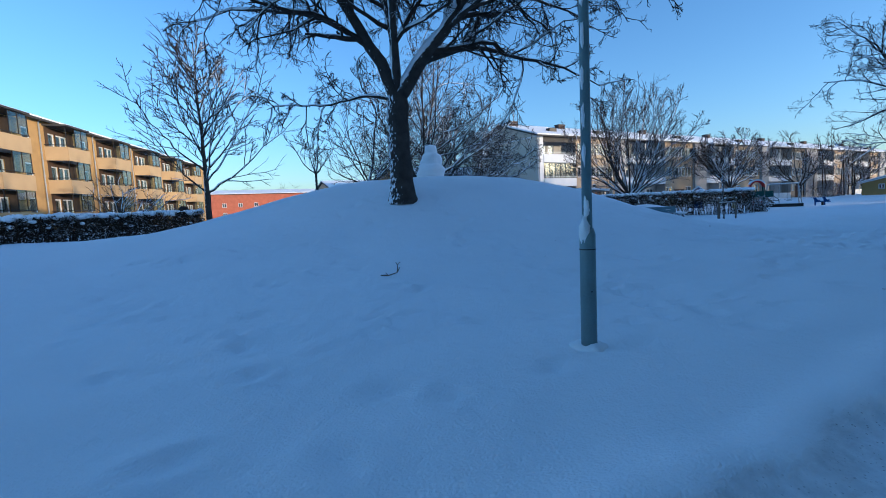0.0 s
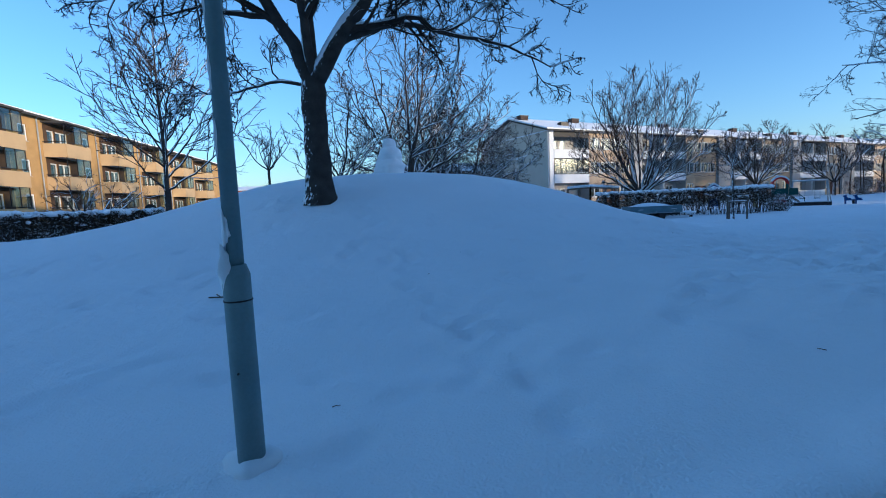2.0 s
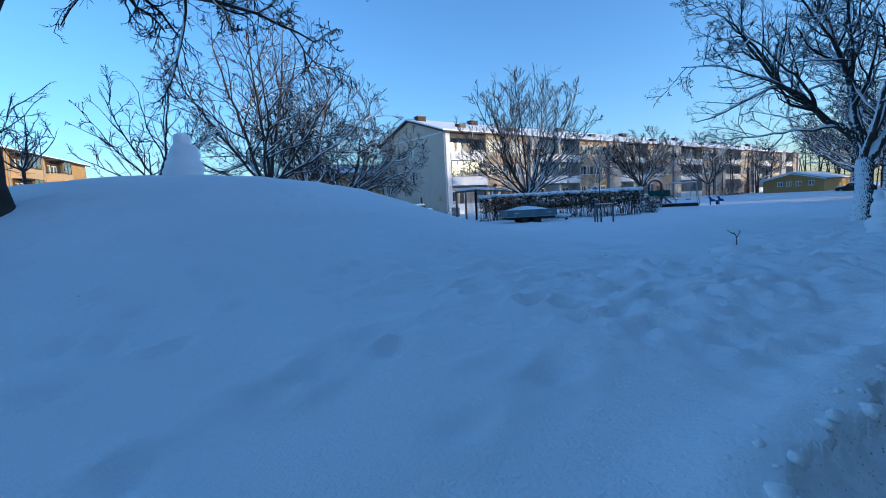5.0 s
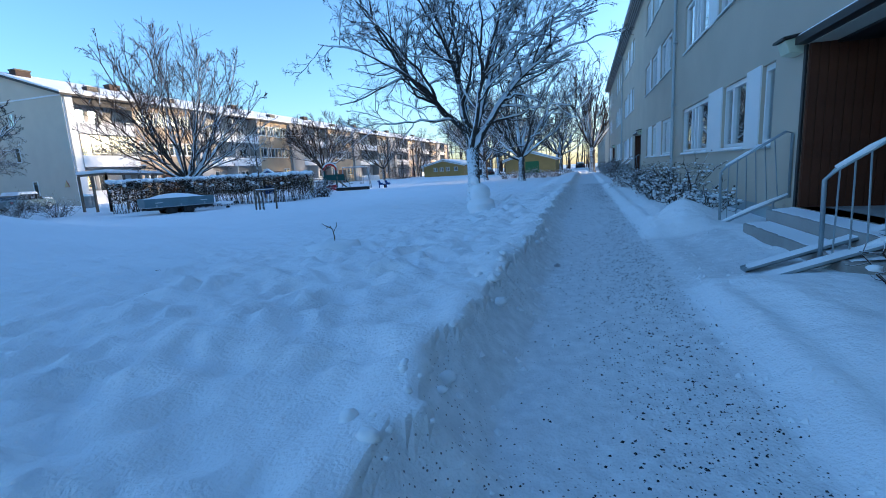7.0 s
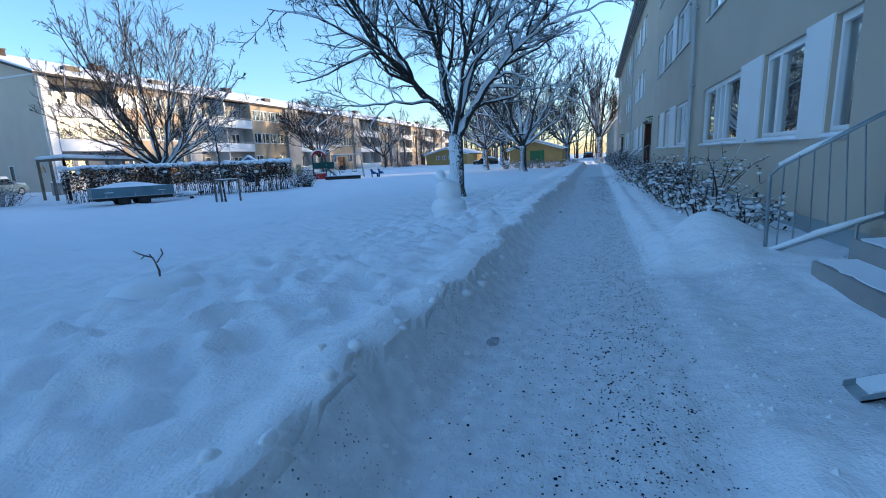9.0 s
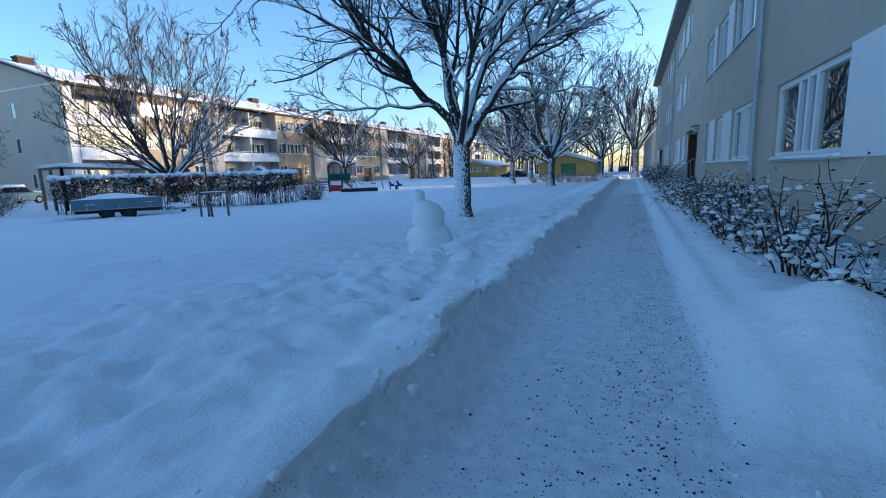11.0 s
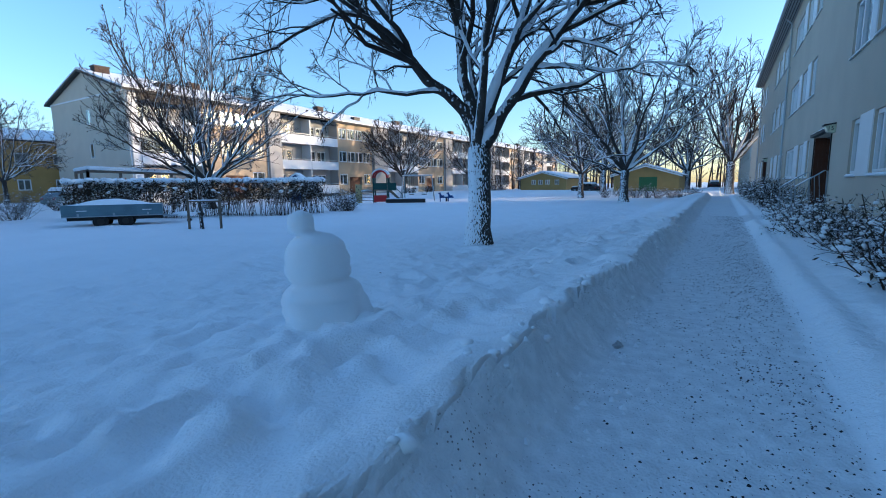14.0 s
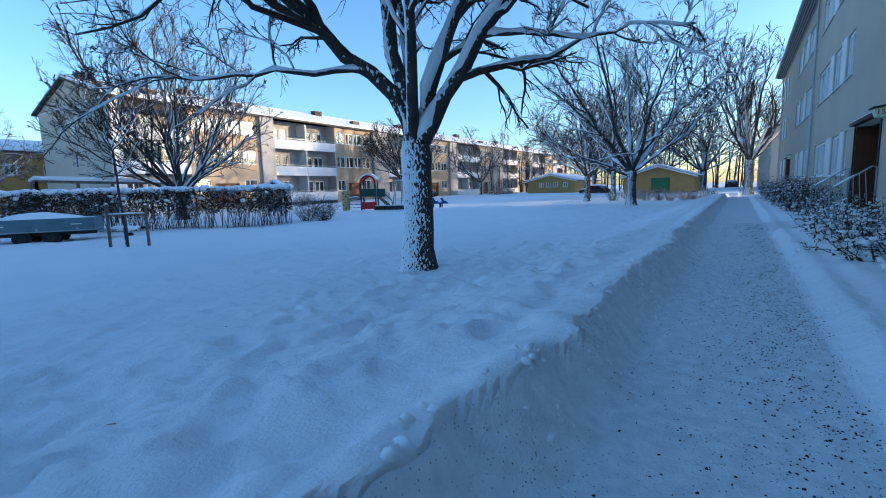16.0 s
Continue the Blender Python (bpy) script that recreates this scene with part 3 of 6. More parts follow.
        cn = part("canopy", Shape().prism([(-0.14, h + z + 0.02), (0.3, h + z), (0.3, h + z + 0.16), (-0.14, h + z + 0.12)], "x", x - 0.08, x + w + 0.08), DARKMETAL, house, "dark sheet-metal entrance canopy")
        part("canopy_snow", Shape().prism([(-0.13, h + z + 0.124), (0, h + z + 0.144), (0, h + z + 0.19), (-0.1, h + z + 0.16)], "x", x - 0.06, x + w + 0.06), SNOW, cn, bevel=0.02)
        part("landing", Shape().box(x - 0.5, 0.0, 0.2, x + w + 0.2, d, 0.5), CONCRETE, n)
    # roof with a boarded eave, gutter and snow
    slope = 0.36
    roof = part("roof", Shape().prism([(-0.5, 9.55), (depth / 2, 9.55 + slope * 6.0), (depth + 0.5, 9.55), (depth + 0.5, 9.72), (depth / 2, 9.72 + slope * 6.0), (-0.5, 9.72)], "x", -0.4, width + 0.4), ROOF, house)
    part("roof_snow", Shape().prism([(-0.45, 9.726), (depth / 2, 9.726 + slope * 5.95), (depth, 9.726), (depth, 9.9), (depth / 2, 9.96 + slope * 5.95), (-0.4, 9.9)], "x", -0.35, width + 0.35), SNOW, roof)
    part("eave_soffit", Shape().box(-0.35, -0.49, 9.5, width + 0.35, 0.0, 9.546), GREYREND, roof)
    for i in range(4):
        part("eave_groove", Shape().box(-0.35, -0.46 + 0.115 * i, 9.485, width + 0.35, -0.425 + 0.115 * i, 9.498), DARKMETAL, roof)
    part("gutter", Shape().tube([(-0.4, -0.57, 9.62), (width + 0.4, -0.57, 9.62)], 0.075, 10), PIPE, roof, smooth=True)
    for wx in (27.3, 50.1, 69.7, 4.5):
        downpipe(house, end - wx, 0.25, 9.35)
    return house


near_house()


def entrance(o, number, lx=17.58):
    """Steps, two railings, a wheel ramp and the number lamp of one entrance, at a shift along the house."""
    steps = thing("entrance_steps", "worn concrete entrance steps with trodden snow", "steps", pose(o, 0, 0), "entrance steps")
    for i, (y, z, xe) in enumerate(((-1.97, 0.3, 17.25), (-2.3, 0.48, 17.4))):
        part("step", Shape().box(14.4, -2.69, z - 0.25, xe, y, z), CONCRETE, steps, bevel=0.012)
        if i < 3:
            s = Shape()
            n = 26
            for j in range(n):
                x0, x1 = 14.42 + (xe - 14.46) * j / n, 14.42 + (xe - 14.46) * (j + 1) / n
                e0, e1 = 0.05 + 0.05 * (noise.noise((j * 0.7, i, 0))), 0.05 + 0.05 * (noise.noise(((j + 1) * 0.7, i, 0)))
                s.face((x0, y - 0.32, z + 0.03), (x1, y - 0.32, z + 0.03), (x1, y - e1, z + 0.006), (x0, y - e0, z + 0.006))
                s.face((x0, y - e0, z + 0.006), (x1, y - e1, z + 0.006), (x1, y - e1 + 0.02, z - 0.01), (x0, y - e0 + 0.02, z - 0.01))
            part("step_snow", s, SNOW, steps, smooth=True)
    for x, far in ((18.2, 17.7), (14.72, 14.5)):
        rail = thing("handrail", "galvanised steel handrail with upright bars and snow", "railing", pose(o, 0, 0), "entrance handrails")
        p = [Vector((x, -1.9, 0.12)), Vector((x, -1.88, 1.02)), Vector((x - 0.02, -1.95, 1.11)), Vector((far + 0.03, -2.6, 1.6)), Vector((far, -2.67, 1.57)), Vector((far, -2.68, 0.62))]
        part("top_rail", Shape().tube(p, 0.021, 8), STEEL, rail, smooth=True)
        a, b = Vector((x, -1.86, 0.14)), Vector((far, -2.68, 0.66))
        part("bottom_rail", Shape().tube([a, b], 0.021, 8), STEEL, rail, smooth=True)
        part("rail_snow", Shape().tube([a + Vector((0, 0, 0.025)), a.lerp(b, 0.5) + Vector((0, 0, 0.04)), b + Vector((0, 0, 0.02))], [0.025, 0.035, 0.02], 8), SNOW, rail, smooth=True)
        t0, t1 = p[2] + Vector((0, 0, 0.022)), p[3] + Vector((0, 0, 0.018))
        part("rail_snow", Shape().tube([t0, t0.lerp(t1, 0.35), t0.lerp(t1, 0.6)], [0.022, 0.03, 0.008], 8), SNOW, rail, smooth=True)
        for k in range(1, 7):
            f = k / 7
            lo = a.lerp(b, f)
            hi = p[1].lerp(p[3], f * 0.98) + Vector((0, 0, 0.05 * (f < 0.3)))
            part("baluster", Shape().tube([lo, hi], 0.009, 6), STEEL, rail)
        part("foot_post", Shape().tube([(x - 0.03, -2.0, 0.02), (x - 0.03, -2.0, 0.2)], 0.018, 6), STEEL, rail)
        part("foot_post", Shape().tube([(far + 0.05, -2.5, 0.34), (far + 0.05, -2.5, 0.56)], 0.018, 6), STEEL, rail)
    ramp = thing("wheel_ramp", "snowy steel channel ramp for prams on the steps", "ramp", pose(o, 0, 0), "wheel ramps")
    for x in (15.05, 14.6):
        ch = Shape()
        for dx0, dx1, h in ((-0.09, 0.09, 0.01), (-0.09, -0.082, 0.035), (0.082, 0.09, 0.035)):
            ch.prism([(-1.35, 0.07), (-2.66, 0.535), (-2.66, 0.535 + h), (-1.35, 0.07 + h)], "x", x + dx0, x + dx1)
        c = part("channel", ch, STEEL, ramp)
        part("channel_snow", Shape().prism([(-1.4, 0.1), (-2.62, 0.533), (-2.62, 0.562), (-1.4, 0.127)], "x", x - 0.078, x + 0.078), SNOW, c)
    lamp = thing("number_lamp", "milky box lamp with black cap for the house number", "wall lamp", pose(o, 0, 0), "entrance lamps")
    part("lamp_box", Shape().prism([(-2.694, 2.66), (-2.52, 2.69), (-2.46, 2.86), (-2.694, 2.9)], "x", lx, lx + 0.32), LAMPBOX, lamp, bevel=0.01)
    part("lamp_cap", Shape().prism([(-2.694, 2.904), (-2.42, 2.865), (-2.42, 2.9), (-2.694, 2.94)], "x", lx - 0.04, lx + 0.36), DARKMETAL, lamp)
    if number:
        cu = bpy.data.curves.new("number", "FONT")
        cu.body, cu.size, cu.extrude, cu.align_x = number, 0.16, 0.002, "CENTER"
        tx = new("number", cu)
        tx.data.materials.append(BLACK)
        tx.parent = lamp
        tx.matrix_basis = pose(lx - 0.004, -2.58, 2.73, 90, 0, -90)


entrance(0.0, "")
entrance(22.8, "15", 14.1)
entrance(45.6, "", 14.1)


def house_beyond():
    h = thing("apartment_building", "pale two-storey apartment building beyond the first", "building", pose(132, -2.9, 0, 0, 0, 180))
    w, e, d = 44, 7.2, 11
    win = [(2 + 3.6 * i, 1.3 + 2.9 * k, 1.6, 1.3) for i in range(12) for k in range(2) if 2 + 3.6 * i < w - 2]
    b = pierced(Shape(), 0, w, -0.2, e, win)
    b.face((w, 0, -0.2), (w, d, -0.2), (w, d, e), (w, d / 2, e + 2), (w, 0, e)).face((0, 0, -0.2), (0, 0, e), (0, d / 2, e + 2), (0, d, e), (0, d, -0.2))
    part("wall", b, GABLE, h)
    for x, z, ww, hh in win:
        add_window(h, x, z, ww, hh, (0.5,), False, False)
    gable_roof(h, w, d, e, e + 2, 0.5, ROOF)


house_beyond()


def far_house():
    """The house across the park: balconies between rendered bays."""
    x0, y0, g = 41.4, 46.2, -0.2
    w, d, e, ridge = 118.0, 14.5, 9.45, 11.7
    h = thing("apartment_building", "long three-storey tan apartment building with white balconies and snowy roof", "building", pose(x0, y0, 0))
    h.scale = (1.073, 1.073, 1.073)
    units = [(0.9, 6.4, 13.9, 15.6), (15.6, 24.8, 31.8, 34.9), (34.9, 43.4, 51.8, 54.2), (54.2, 63.3, 68.6, 73.1), (73.1, 81.7, 87.3, 90.4), (90.4, 99.5, 105, 108), (108, 114, 117, 118)]
    floors = (0.55, 3.5, 6.45)
    back = Shape()
    back.face((0, 0, g), (0, d, g), (0, d, e), (0, d / 2, ridge), (0, 0, e))
    part("gable_wall", pierced(Shape(), 0, 0.9, g, e, []), GREYWHITE, h)
    gw = [(7.0, 4.0, 0.65, 1.3), (7.0, 7.0, 0.65, 1.3), (5.5, 0.9, 0.65, 1.3)]
    part("gable", back, GABLE, h)
    part("end_gable", Shape().face((w, 0, g), (w, 0, e), (w, d / 2, ridge), (w, d, e), (w, d, g)), GABLE, h)
    part("rear_wall", Shape().face((0, d, g), (w, d, g), (w, d, e), (0, d, e)), GABLE, h)
    for y, z, ww, hh in gw:
        fr, pane, *_ = window_meshes(ww, hh, (), False, GLASS)
        wi = part("window", fr, None, h, m=pose(-0.13, y, z, 0, 0, -90))
        part("pane", pane, None, wi)
        # flat plate close behind the pane, coloured like a dim interior
        part("shade_backing", Shape().box(0.02, 0.108, 0.02, ww - 0.02, 0.127, hh - 0.02), ROOM_SHADE, wi)
    part("gable_band", Shape().prism([(-0.02, e - 0.12), (d + 0.02, e - 0.12), (d + 0.02, e), (-0.02, e)], "x", -0.05, -0.004), GREYWHITE, h)
    downpipe(h, 0.15, 0.2, e - 0.1)
    for bi, (b0, t0, g0, g1) in enumerate(units):
        # balcony recess
        inner = Shape()
        holes = []
        for f in floors:
            holes += [(b0 + 0.4, f + 0.75, 1.5, 1.35), (b0 + 2.2, f + 0.05, 0.9, 2.05)]
            if t0 - b0 > 6:
                holes += [(t0 - 3.3, f + 0.05, 0.9, 2.05), (t0 - 2.2, f + 0.75, 1.5, 1.35)]
        pierced(inner, b0, t0, g, e, holes, 0.25, 1.5)
        inner.face((b0, 0, g), (b0, 1.5, g), (b0, 1.5, e), (b0, 0, e)).face((t0, 0, g), (t0, 0, e), (t0, 1.5, e), (t0, 1.5, g))
        part("balcony_back_wall", inner, GREYREND, h)
        for x, z, ww, hh in holes:
            add_window(h, x, z, ww, hh, () if ww < 1 else (0.5,), bi % 2 == 0, False, 1.5, OLD_GLASS)
        for k, f in enumerate(floors):
            s = part("balcony", Shape().box(b0 + 0.004, 0.05, f - 0.2, t0 - 0.004, 1.496, f), CONCRETE, h)
            if k == 0 and bi not in (1,):
                part("parapet", Shape().box(b0 + 0.004, 0.0, -0.2, t0 - 0.004, 0.06, f + 0.55), GREYWHITE, s)
            else:
                part("parapet", Shape().box(b0 + 0.004, -0.08, f - 0.25, t0 - 0.004, -0.02, f + 0.78), GREYWHITE, s, "white painted balcony front")
                part("rail", Shape().box(b0 + 0.004, -0.07, f + 0.93, t0 - 0.004, -0.02, f + 0.98), PIPE, s)
            if t0 - b0 > 6:
                m = (b0 + t0) / 2
                part("divider", Shape().box(m - 0.05, 0.0, f, m + 0.05, 1.496, f + 2.7), GREYWHITE, s)
                part("post", Shape().box(m - 0.04, -0.1, f - 0.25, m + 0.04, -0.084, f + 2.6), PIPE, s)
        if bi == 0:
            # glazed-in balcony of the first bay, with bars
            f = floors[1]
            gz = part("balcony_glazing", Shape().box(b0 + 0.05, -0.03, f + 0.8, t0 - 0.05, -0.022, f + 2.6), OLD_GLASS, h)
            for i in range(7):
                x = b0 + 0.05 + (t0 - b0 - 0.1) * i / 6
                part("glazing_bar", Shape().box(x - 0.025, -0.05, f + 0.8, x + 0.025, -0.0, f + 2.6), DARKMETAL, gz)
            part("top_blind", Shape().box(b0, -0.03, floors[2] + 2.25, t0, 0.02, e), ROOF, h)
        # tan bay with window rows, and the entrance under it
        holes = []
        span = g0 - t0
        for f in floors:
            row = (span - 0.7) / 4
            for a, ww in [(0.3 + row * i + 0.05 * (i > 0), row - 0.1) for i in range(4)]:
                if span < 4 and a > 1.5:
                    continue
                if f < 1 and 0.2 < a / span < 0.7:
                    continue
                holes.append((t0 + a, f + 0.85, ww, 1.4))
        door = (t0 + span * 0.3, 0.1, min(2.6, span * 0.36), 2.3)
        tan = pierced(Shape(), t0, g0, g, e, holes + [door])
        part("tan_wall", tan, TAN, h)
        for x, z, ww, hh in holes:
            add_window(h, x, z, ww, hh, (0.4,) if ww > 1 else (), True, False, 0.0, OLD_GLASS)
        part("entrance_recess", Shape().box(door[0], 0.3, door[1], door[0] + door[2], 0.36, door[1] + door[3]), BROWN, h)
        # grey projecting stair tower face
        part("grey_pier", Shape().box(g0 + 0.004, -0.35, g, g1 - 0.004, 0.3, e), GREYREND, h)
        downpipe(h, g0 - 0.12, 0.2, e - 0.1, r=0.06)
    roof = gable_roof(h, w, d, e, ridge, 0.45, ROOF)
    for x in (0.4, 9.0, 27, 45, 64, 82, 101):
        chimney(h, x, 5.6, 10.6, 12.2, 1.2, 0.8)
        part("roof_hatch", Shape().box(x + 3.4, 1.9, 10.2, x + 4.6, 2.6, 10.85), DARKMETAL, roof)


far_house()


def yellow_house():
    """Yellow brick house with faceted balconies, left of the mound."""
    a = math.degrees(math.atan2(0.946, 0.325))
    h = thing("apartment_building", "three-storey yellow brick apartment building with angled sunlit balconies", "building", pose(-16, 33.5, 0.6, 0, 0, a))
    w, d, e = 66.0, 11.0, 9.8
    holes = []
    starts = [3.3 + 8.3 * i for i in range(7)]
    for s in starts:
        for f in (0.85, 3.75, 6.65):
            holes += [(s + 5.6, f + 0.9, 0.95, 1.35), (s + 0.6, f + 0.1, 0.9, 2.1), (s + 1.7, f + 0.75, 1.6, 1.45)]
    b = pierced(Shape(), 0, w, -0.8, e, holes)
    b.face((0, 0, -0.8), (0, 0, e), (0, d / 2, e + 1.6), (0, d, e), (0, d, -0.8)).face((w, 0, -0.8), (w, d, -0.8), (w, d, e), (w, d / 2, e + 1.6), (w, 0, e))
    b.face((0, d, -0.8), (0, d, e), (w, d, e), (w, d, -0.8))
    part("wall", b, YBRICK, h)
    for x, z, ww, hh in holes:
        add_window(h, x, z, ww, hh, (0.5,) if ww > 1 else (), True, False)
    def plan(inset, front):
        return [(inset, 0.0), (0.5 + inset, -front + inset), (4.0 - inset, -front + inset), (4.5 - inset, 0.0)]
    def wallring(pts, z0, z1, t):
        s = Shape()
        for (x0, y0), (x1, y1) in zip(pts, pts[1:]):
            n = Vector((y1 - y0, -(x1 - x0))).normalized() * t
            s.prism([(x0, y0), (x1, y1), (x1 + n.x, y1 + n.y), (x0 + n.x, y0 + n.y)], "z", z0, z1)
        return s
    meshes = {}
    for s in starts:
        for k, f in enumerate((0.85, 3.75, 6.65)):
            sl = part("balcony", meshes.get("slab") or meshes.setdefault("slab", Shape().prism(plan(0.0, 1.5), "z", -0.18, 0.0).mesh("balcony", CONCRETE)), None, h, m=pose(s, 0, f))
            part("parapet", meshes.get("par") or meshes.setdefault("par", wallring(plan(0, 1.5), -0.25, 0.95, 0.05).mesh("parapet", TANBOARD)), None, sl)
            part("rail", meshes.get("rail") or meshes.setdefault("rail", Shape().tube([(x, y, 1.12) for x, y in plan(0.0, 1.5)], 0.03, 6).mesh("rail", DARKMETAL)), None, sl)
            part("glazing", meshes.get("glz") or meshes.setdefault("glz", wallring([(1.9, -1.44), (3.94, -1.44), (4.44, 0.0)], 1.16, 2.68, 0.006).mesh("glazing", BALCONY_GLASS)), None, sl)
            if "back" not in meshes:
                meshes["back"] = pierced(Shape(), 0.15, 4.35, 0.0, 2.7, [(0.6, 0.1, 0.9, 2.1), (1.7, 0.75, 1.6, 1.45)], 0.02, -0.026).mesh("back_panel", DARKPANEL)
                meshes["bar"] = Shape().box(-0.025, -0.025, 1.13, 0.025, 0.025, 2.68).mesh("glazing_bar", DARKMETAL)
            part("back_panel", meshes["back"], None, sl, "dark stained boarding")
            for bx in (0.55, 1.9, 2.9, 3.92):
                part("glazing_bar", meshes["bar"], None, sl, m=pose(bx, -1.45, 0))
            if k == 2:
                part("balcony_roof", meshes.get("top") or meshes.setdefault("top", Shape().prism(plan(-0.05, 1.6), "z", 2.75, 2.9).mesh("balcony_roof", ROOF)), None, sl)
        downpipe(h, s - 0.6, 0.2, e - 0.1, r=0.06)
    gable_roof(h, w, d, e, e + 1.6, 0.55, ROOF)


yellow_house()


def plain_house(label, m, w, d, e, ridge, wall_mat, rows, cols, zs, door=None):
    h = thing("house", label, "building", m)
    win = [(1.2 + (w - 2.4) * i / max(1, cols - 1) * 0.94, z, 1.2, 1.2) for i in range(cols) for z in zs] if cols else []
    b = pierced(Shape(), 0, w, -1.0, e, win + ([door] if door else []))
    b.face((0, 0, -1), (0, 0, e), (0, d / 2, ridge), (0, d, e), (0, d, -1)).face((w, 0, -1), (w, d, -1), (w, d, e), (w, d / 2, ridge), (w, 0, e)).face((0, d, -1), (0, d, e), (w, d, e), (w, d, -1))
    part("wall", b, wall_mat, h)
    for x, z, ww, hh in win:
        add_window(h, x, z, ww, hh, (0.5,), False, False)
    gable_roof(h, w, d, e, ridge, 0.4, ROOF)
    return h


plain_house("ochre rendered house lit by low sun behind the trees", pose(31, 66, 0, 0, 0, 0), 17, 10, 6.6, 8.0, OCHRE, 2, 5, (1.2, 4.1))
plain_house("low grey-brown house far behind the mound", pose(26, 88, 0.5, 0, 0, 0), 20, 10, 5.6, 7.0, TAN, 2, 7, (0.9, 3.4))
plain_house("distant red brick house with snowy roof", pose(6, 150, 0.5, 0, 0, 0), 40, 12, 7.6, 8.8, REDBRICK, 2, 9, (1.0, 3.8))
plain_house("distant red brick house with snowy roof", pose(-24, 160, 0.5, 0, 0, 8), 26, 12, 5.6, 6.8, REDBRICK, 2, 7, (1.0, 3.6))


def shed(label, x, y0, y1, eave, ridge, depth, door):
    """A low shed whose gable looks back along the path."""
    w = y1 - y0
    h = thing("shed", label, "shed", pose(x, y1, -0.1, 0, 0, -90))
    win = [] if door else [(w * 0.4 + 1.35 * i + (0.45 if i > 1 else 0), 1.25, 0.85, 0.85) for i in range(-1, 3)][:4]
    dr = [(w * 0.4, 0.2, 2.3, 1.95)] if door else []
    wall = pierced(Shape(), 0, w, -0.2, eave, win + dr)
    wall.face((0, 0, eave), (w, 0, eave), (w / 2, 0, ridge))
    wall.face((0, 0, -0.2), (0, 0, eave), (0, depth, eave), (0, depth, -0.2)).face((w, 0, -0.2), (w, depth, -0.2), (w, depth, eave), (w, 0, eave))
    part("wall", wall, SHEDYELLOW, h)
    for a in win:
        add_window(h, *a, (0.5,), False, False)
    for a in dr:
        part("door", Shape().box(a[0], 0.1, a[1], a[0] + a[2], 0.16, a[1] + a[3]), GREENPAINT, h, "green painted double door")
    o, t = 0.45, 0.14
    sl = (ridge - eave) / (w / 2)
    rf = Shape().prism([(-o, eave - sl * o), (w / 2, ridge), (w + o, eave - sl * o), (w + o, eave - sl * o + t), (w / 2, ridge + t), (-o, eave - sl * o + t)], "y", -0.5, depth + 0.4)
    r = part("roof", rf, ROOF, h)
    part("roof_snow", Shape().prism([(-o, eave - sl * o + t + 0.004), (w / 2, ridge + t + 0.004), (w + o, eave - sl * o + t + 0.004), (w + o - 0.06, eave - sl * o + t + 0.2), (w / 2, ridge + t + 0.24), (-o + 0.06, eave - sl * o + t + 0.2)], "y", -0.46, depth + 0.35), SNOW, r, bevel=0.05)
    part("fascia", Shape().prism([(-o, eave - sl * o - 0.1), (w / 2, ridge - 0.1), (w + o, eave - sl * o - 0.1), (w + o, eave - sl * o + 0.1), (w / 2, ridge + 0.1), (-o, eave - sl * o + 0.1)], "y", -0.54, -0.506), WHITE, r)


shed("low yellow wooden shed with four small windows", 104.0, 24.4, 33.2, 2.35, 3.45, 16, False)
shed("yellow wooden shed with green doors and snowy roof", 88.0, 4.8, 13.0, 2.35, 3.6, 12, True)


# ---- trees ----
def tubes(polys, radii, n):
    """Tapered tubes along polylines of one length; arrays (k, p, 3) and (k, p)."""
    P, R = np.array(polys, float), np.array(radii, float)
    k, p, _ = P.shape
    D = np.empty_like(P)
    D[:, 1:-1] = P[:, 2:] - P[:, :-2]
    D[:, 0], D[:, -1] = P[:, 1] - P[:, 0], P[:, -1] - P[:, -2]
    D /= np.linalg.norm(D, axis=2, keepdims=True) + 1e-9
    ref = np.where(np.abs(D[:, :1, 2:3]) > 0.8, np.array([1.0, 0.2, 0.0]), np.array([0.1, 0.2, 1.0]))
    U = np.cross(D, np.broadcast_to(ref, D.shape))
    U /= np.linalg.norm(U, axis=2, keepdims=True) + 1e-9
    W = np.cross(D, U)
    a = 2 * np.pi * np.arange(n) / n
    V = P[:, :, None, :] + R[:, :, None, None] * (np.cos(a)[None, None, :, None] * U[:, :, None, :] + np.sin(a)[None, None, :, None] * W[:, :, None, :])
    base = (np.arange(k)[:, None, None] * p + np.arange(p - 1)[None, :, None]) * n + np.arange(n)[None, None, :]
    nxt = (np.arange(k)[:, None, None] * p + np.arange(p - 1)[None, :, None]) * n + ((np.arange(n) + 1) % n)[None, None, :]
    F = np.stack([base, nxt, nxt + n, base + n], -1).reshape(-1, 4)
    return V.reshape(-1, 3), F


def tube_mesh(name, groups, material):
    vs, fs, o = [], [], 0
    for n, items in groups:
        bylen = {}
        for pts, rad in items:
            bylen.setdefault(len(pts), []).append((pts, rad))
        for g in bylen.values():
            v, f = tubes([q[0] for q in g], [q[1] for q in g], n)
            vs.append(v)
            fs.append(f + o)
            o += len(v)
    v, f = np.concatenate(vs), np.concatenate(fs)
    me = bpy.data.meshes.new(name)
    me.vertices.add(len(v))
    me.vertices.foreach_set("co", v.ravel())
    me.loops.add(f.size)
    me.loops.foreach_set("vertex_index", f.ravel().astype(np.int32))
    me.polygons.add(len(f))
    me.polygons.foreach_set("loop_start", (np.arange(len(f)) * 4).astype(np.int32))
    me.update(calc_edges=True)
    me.shade_smooth()
    me.materials.append(material)
    return me


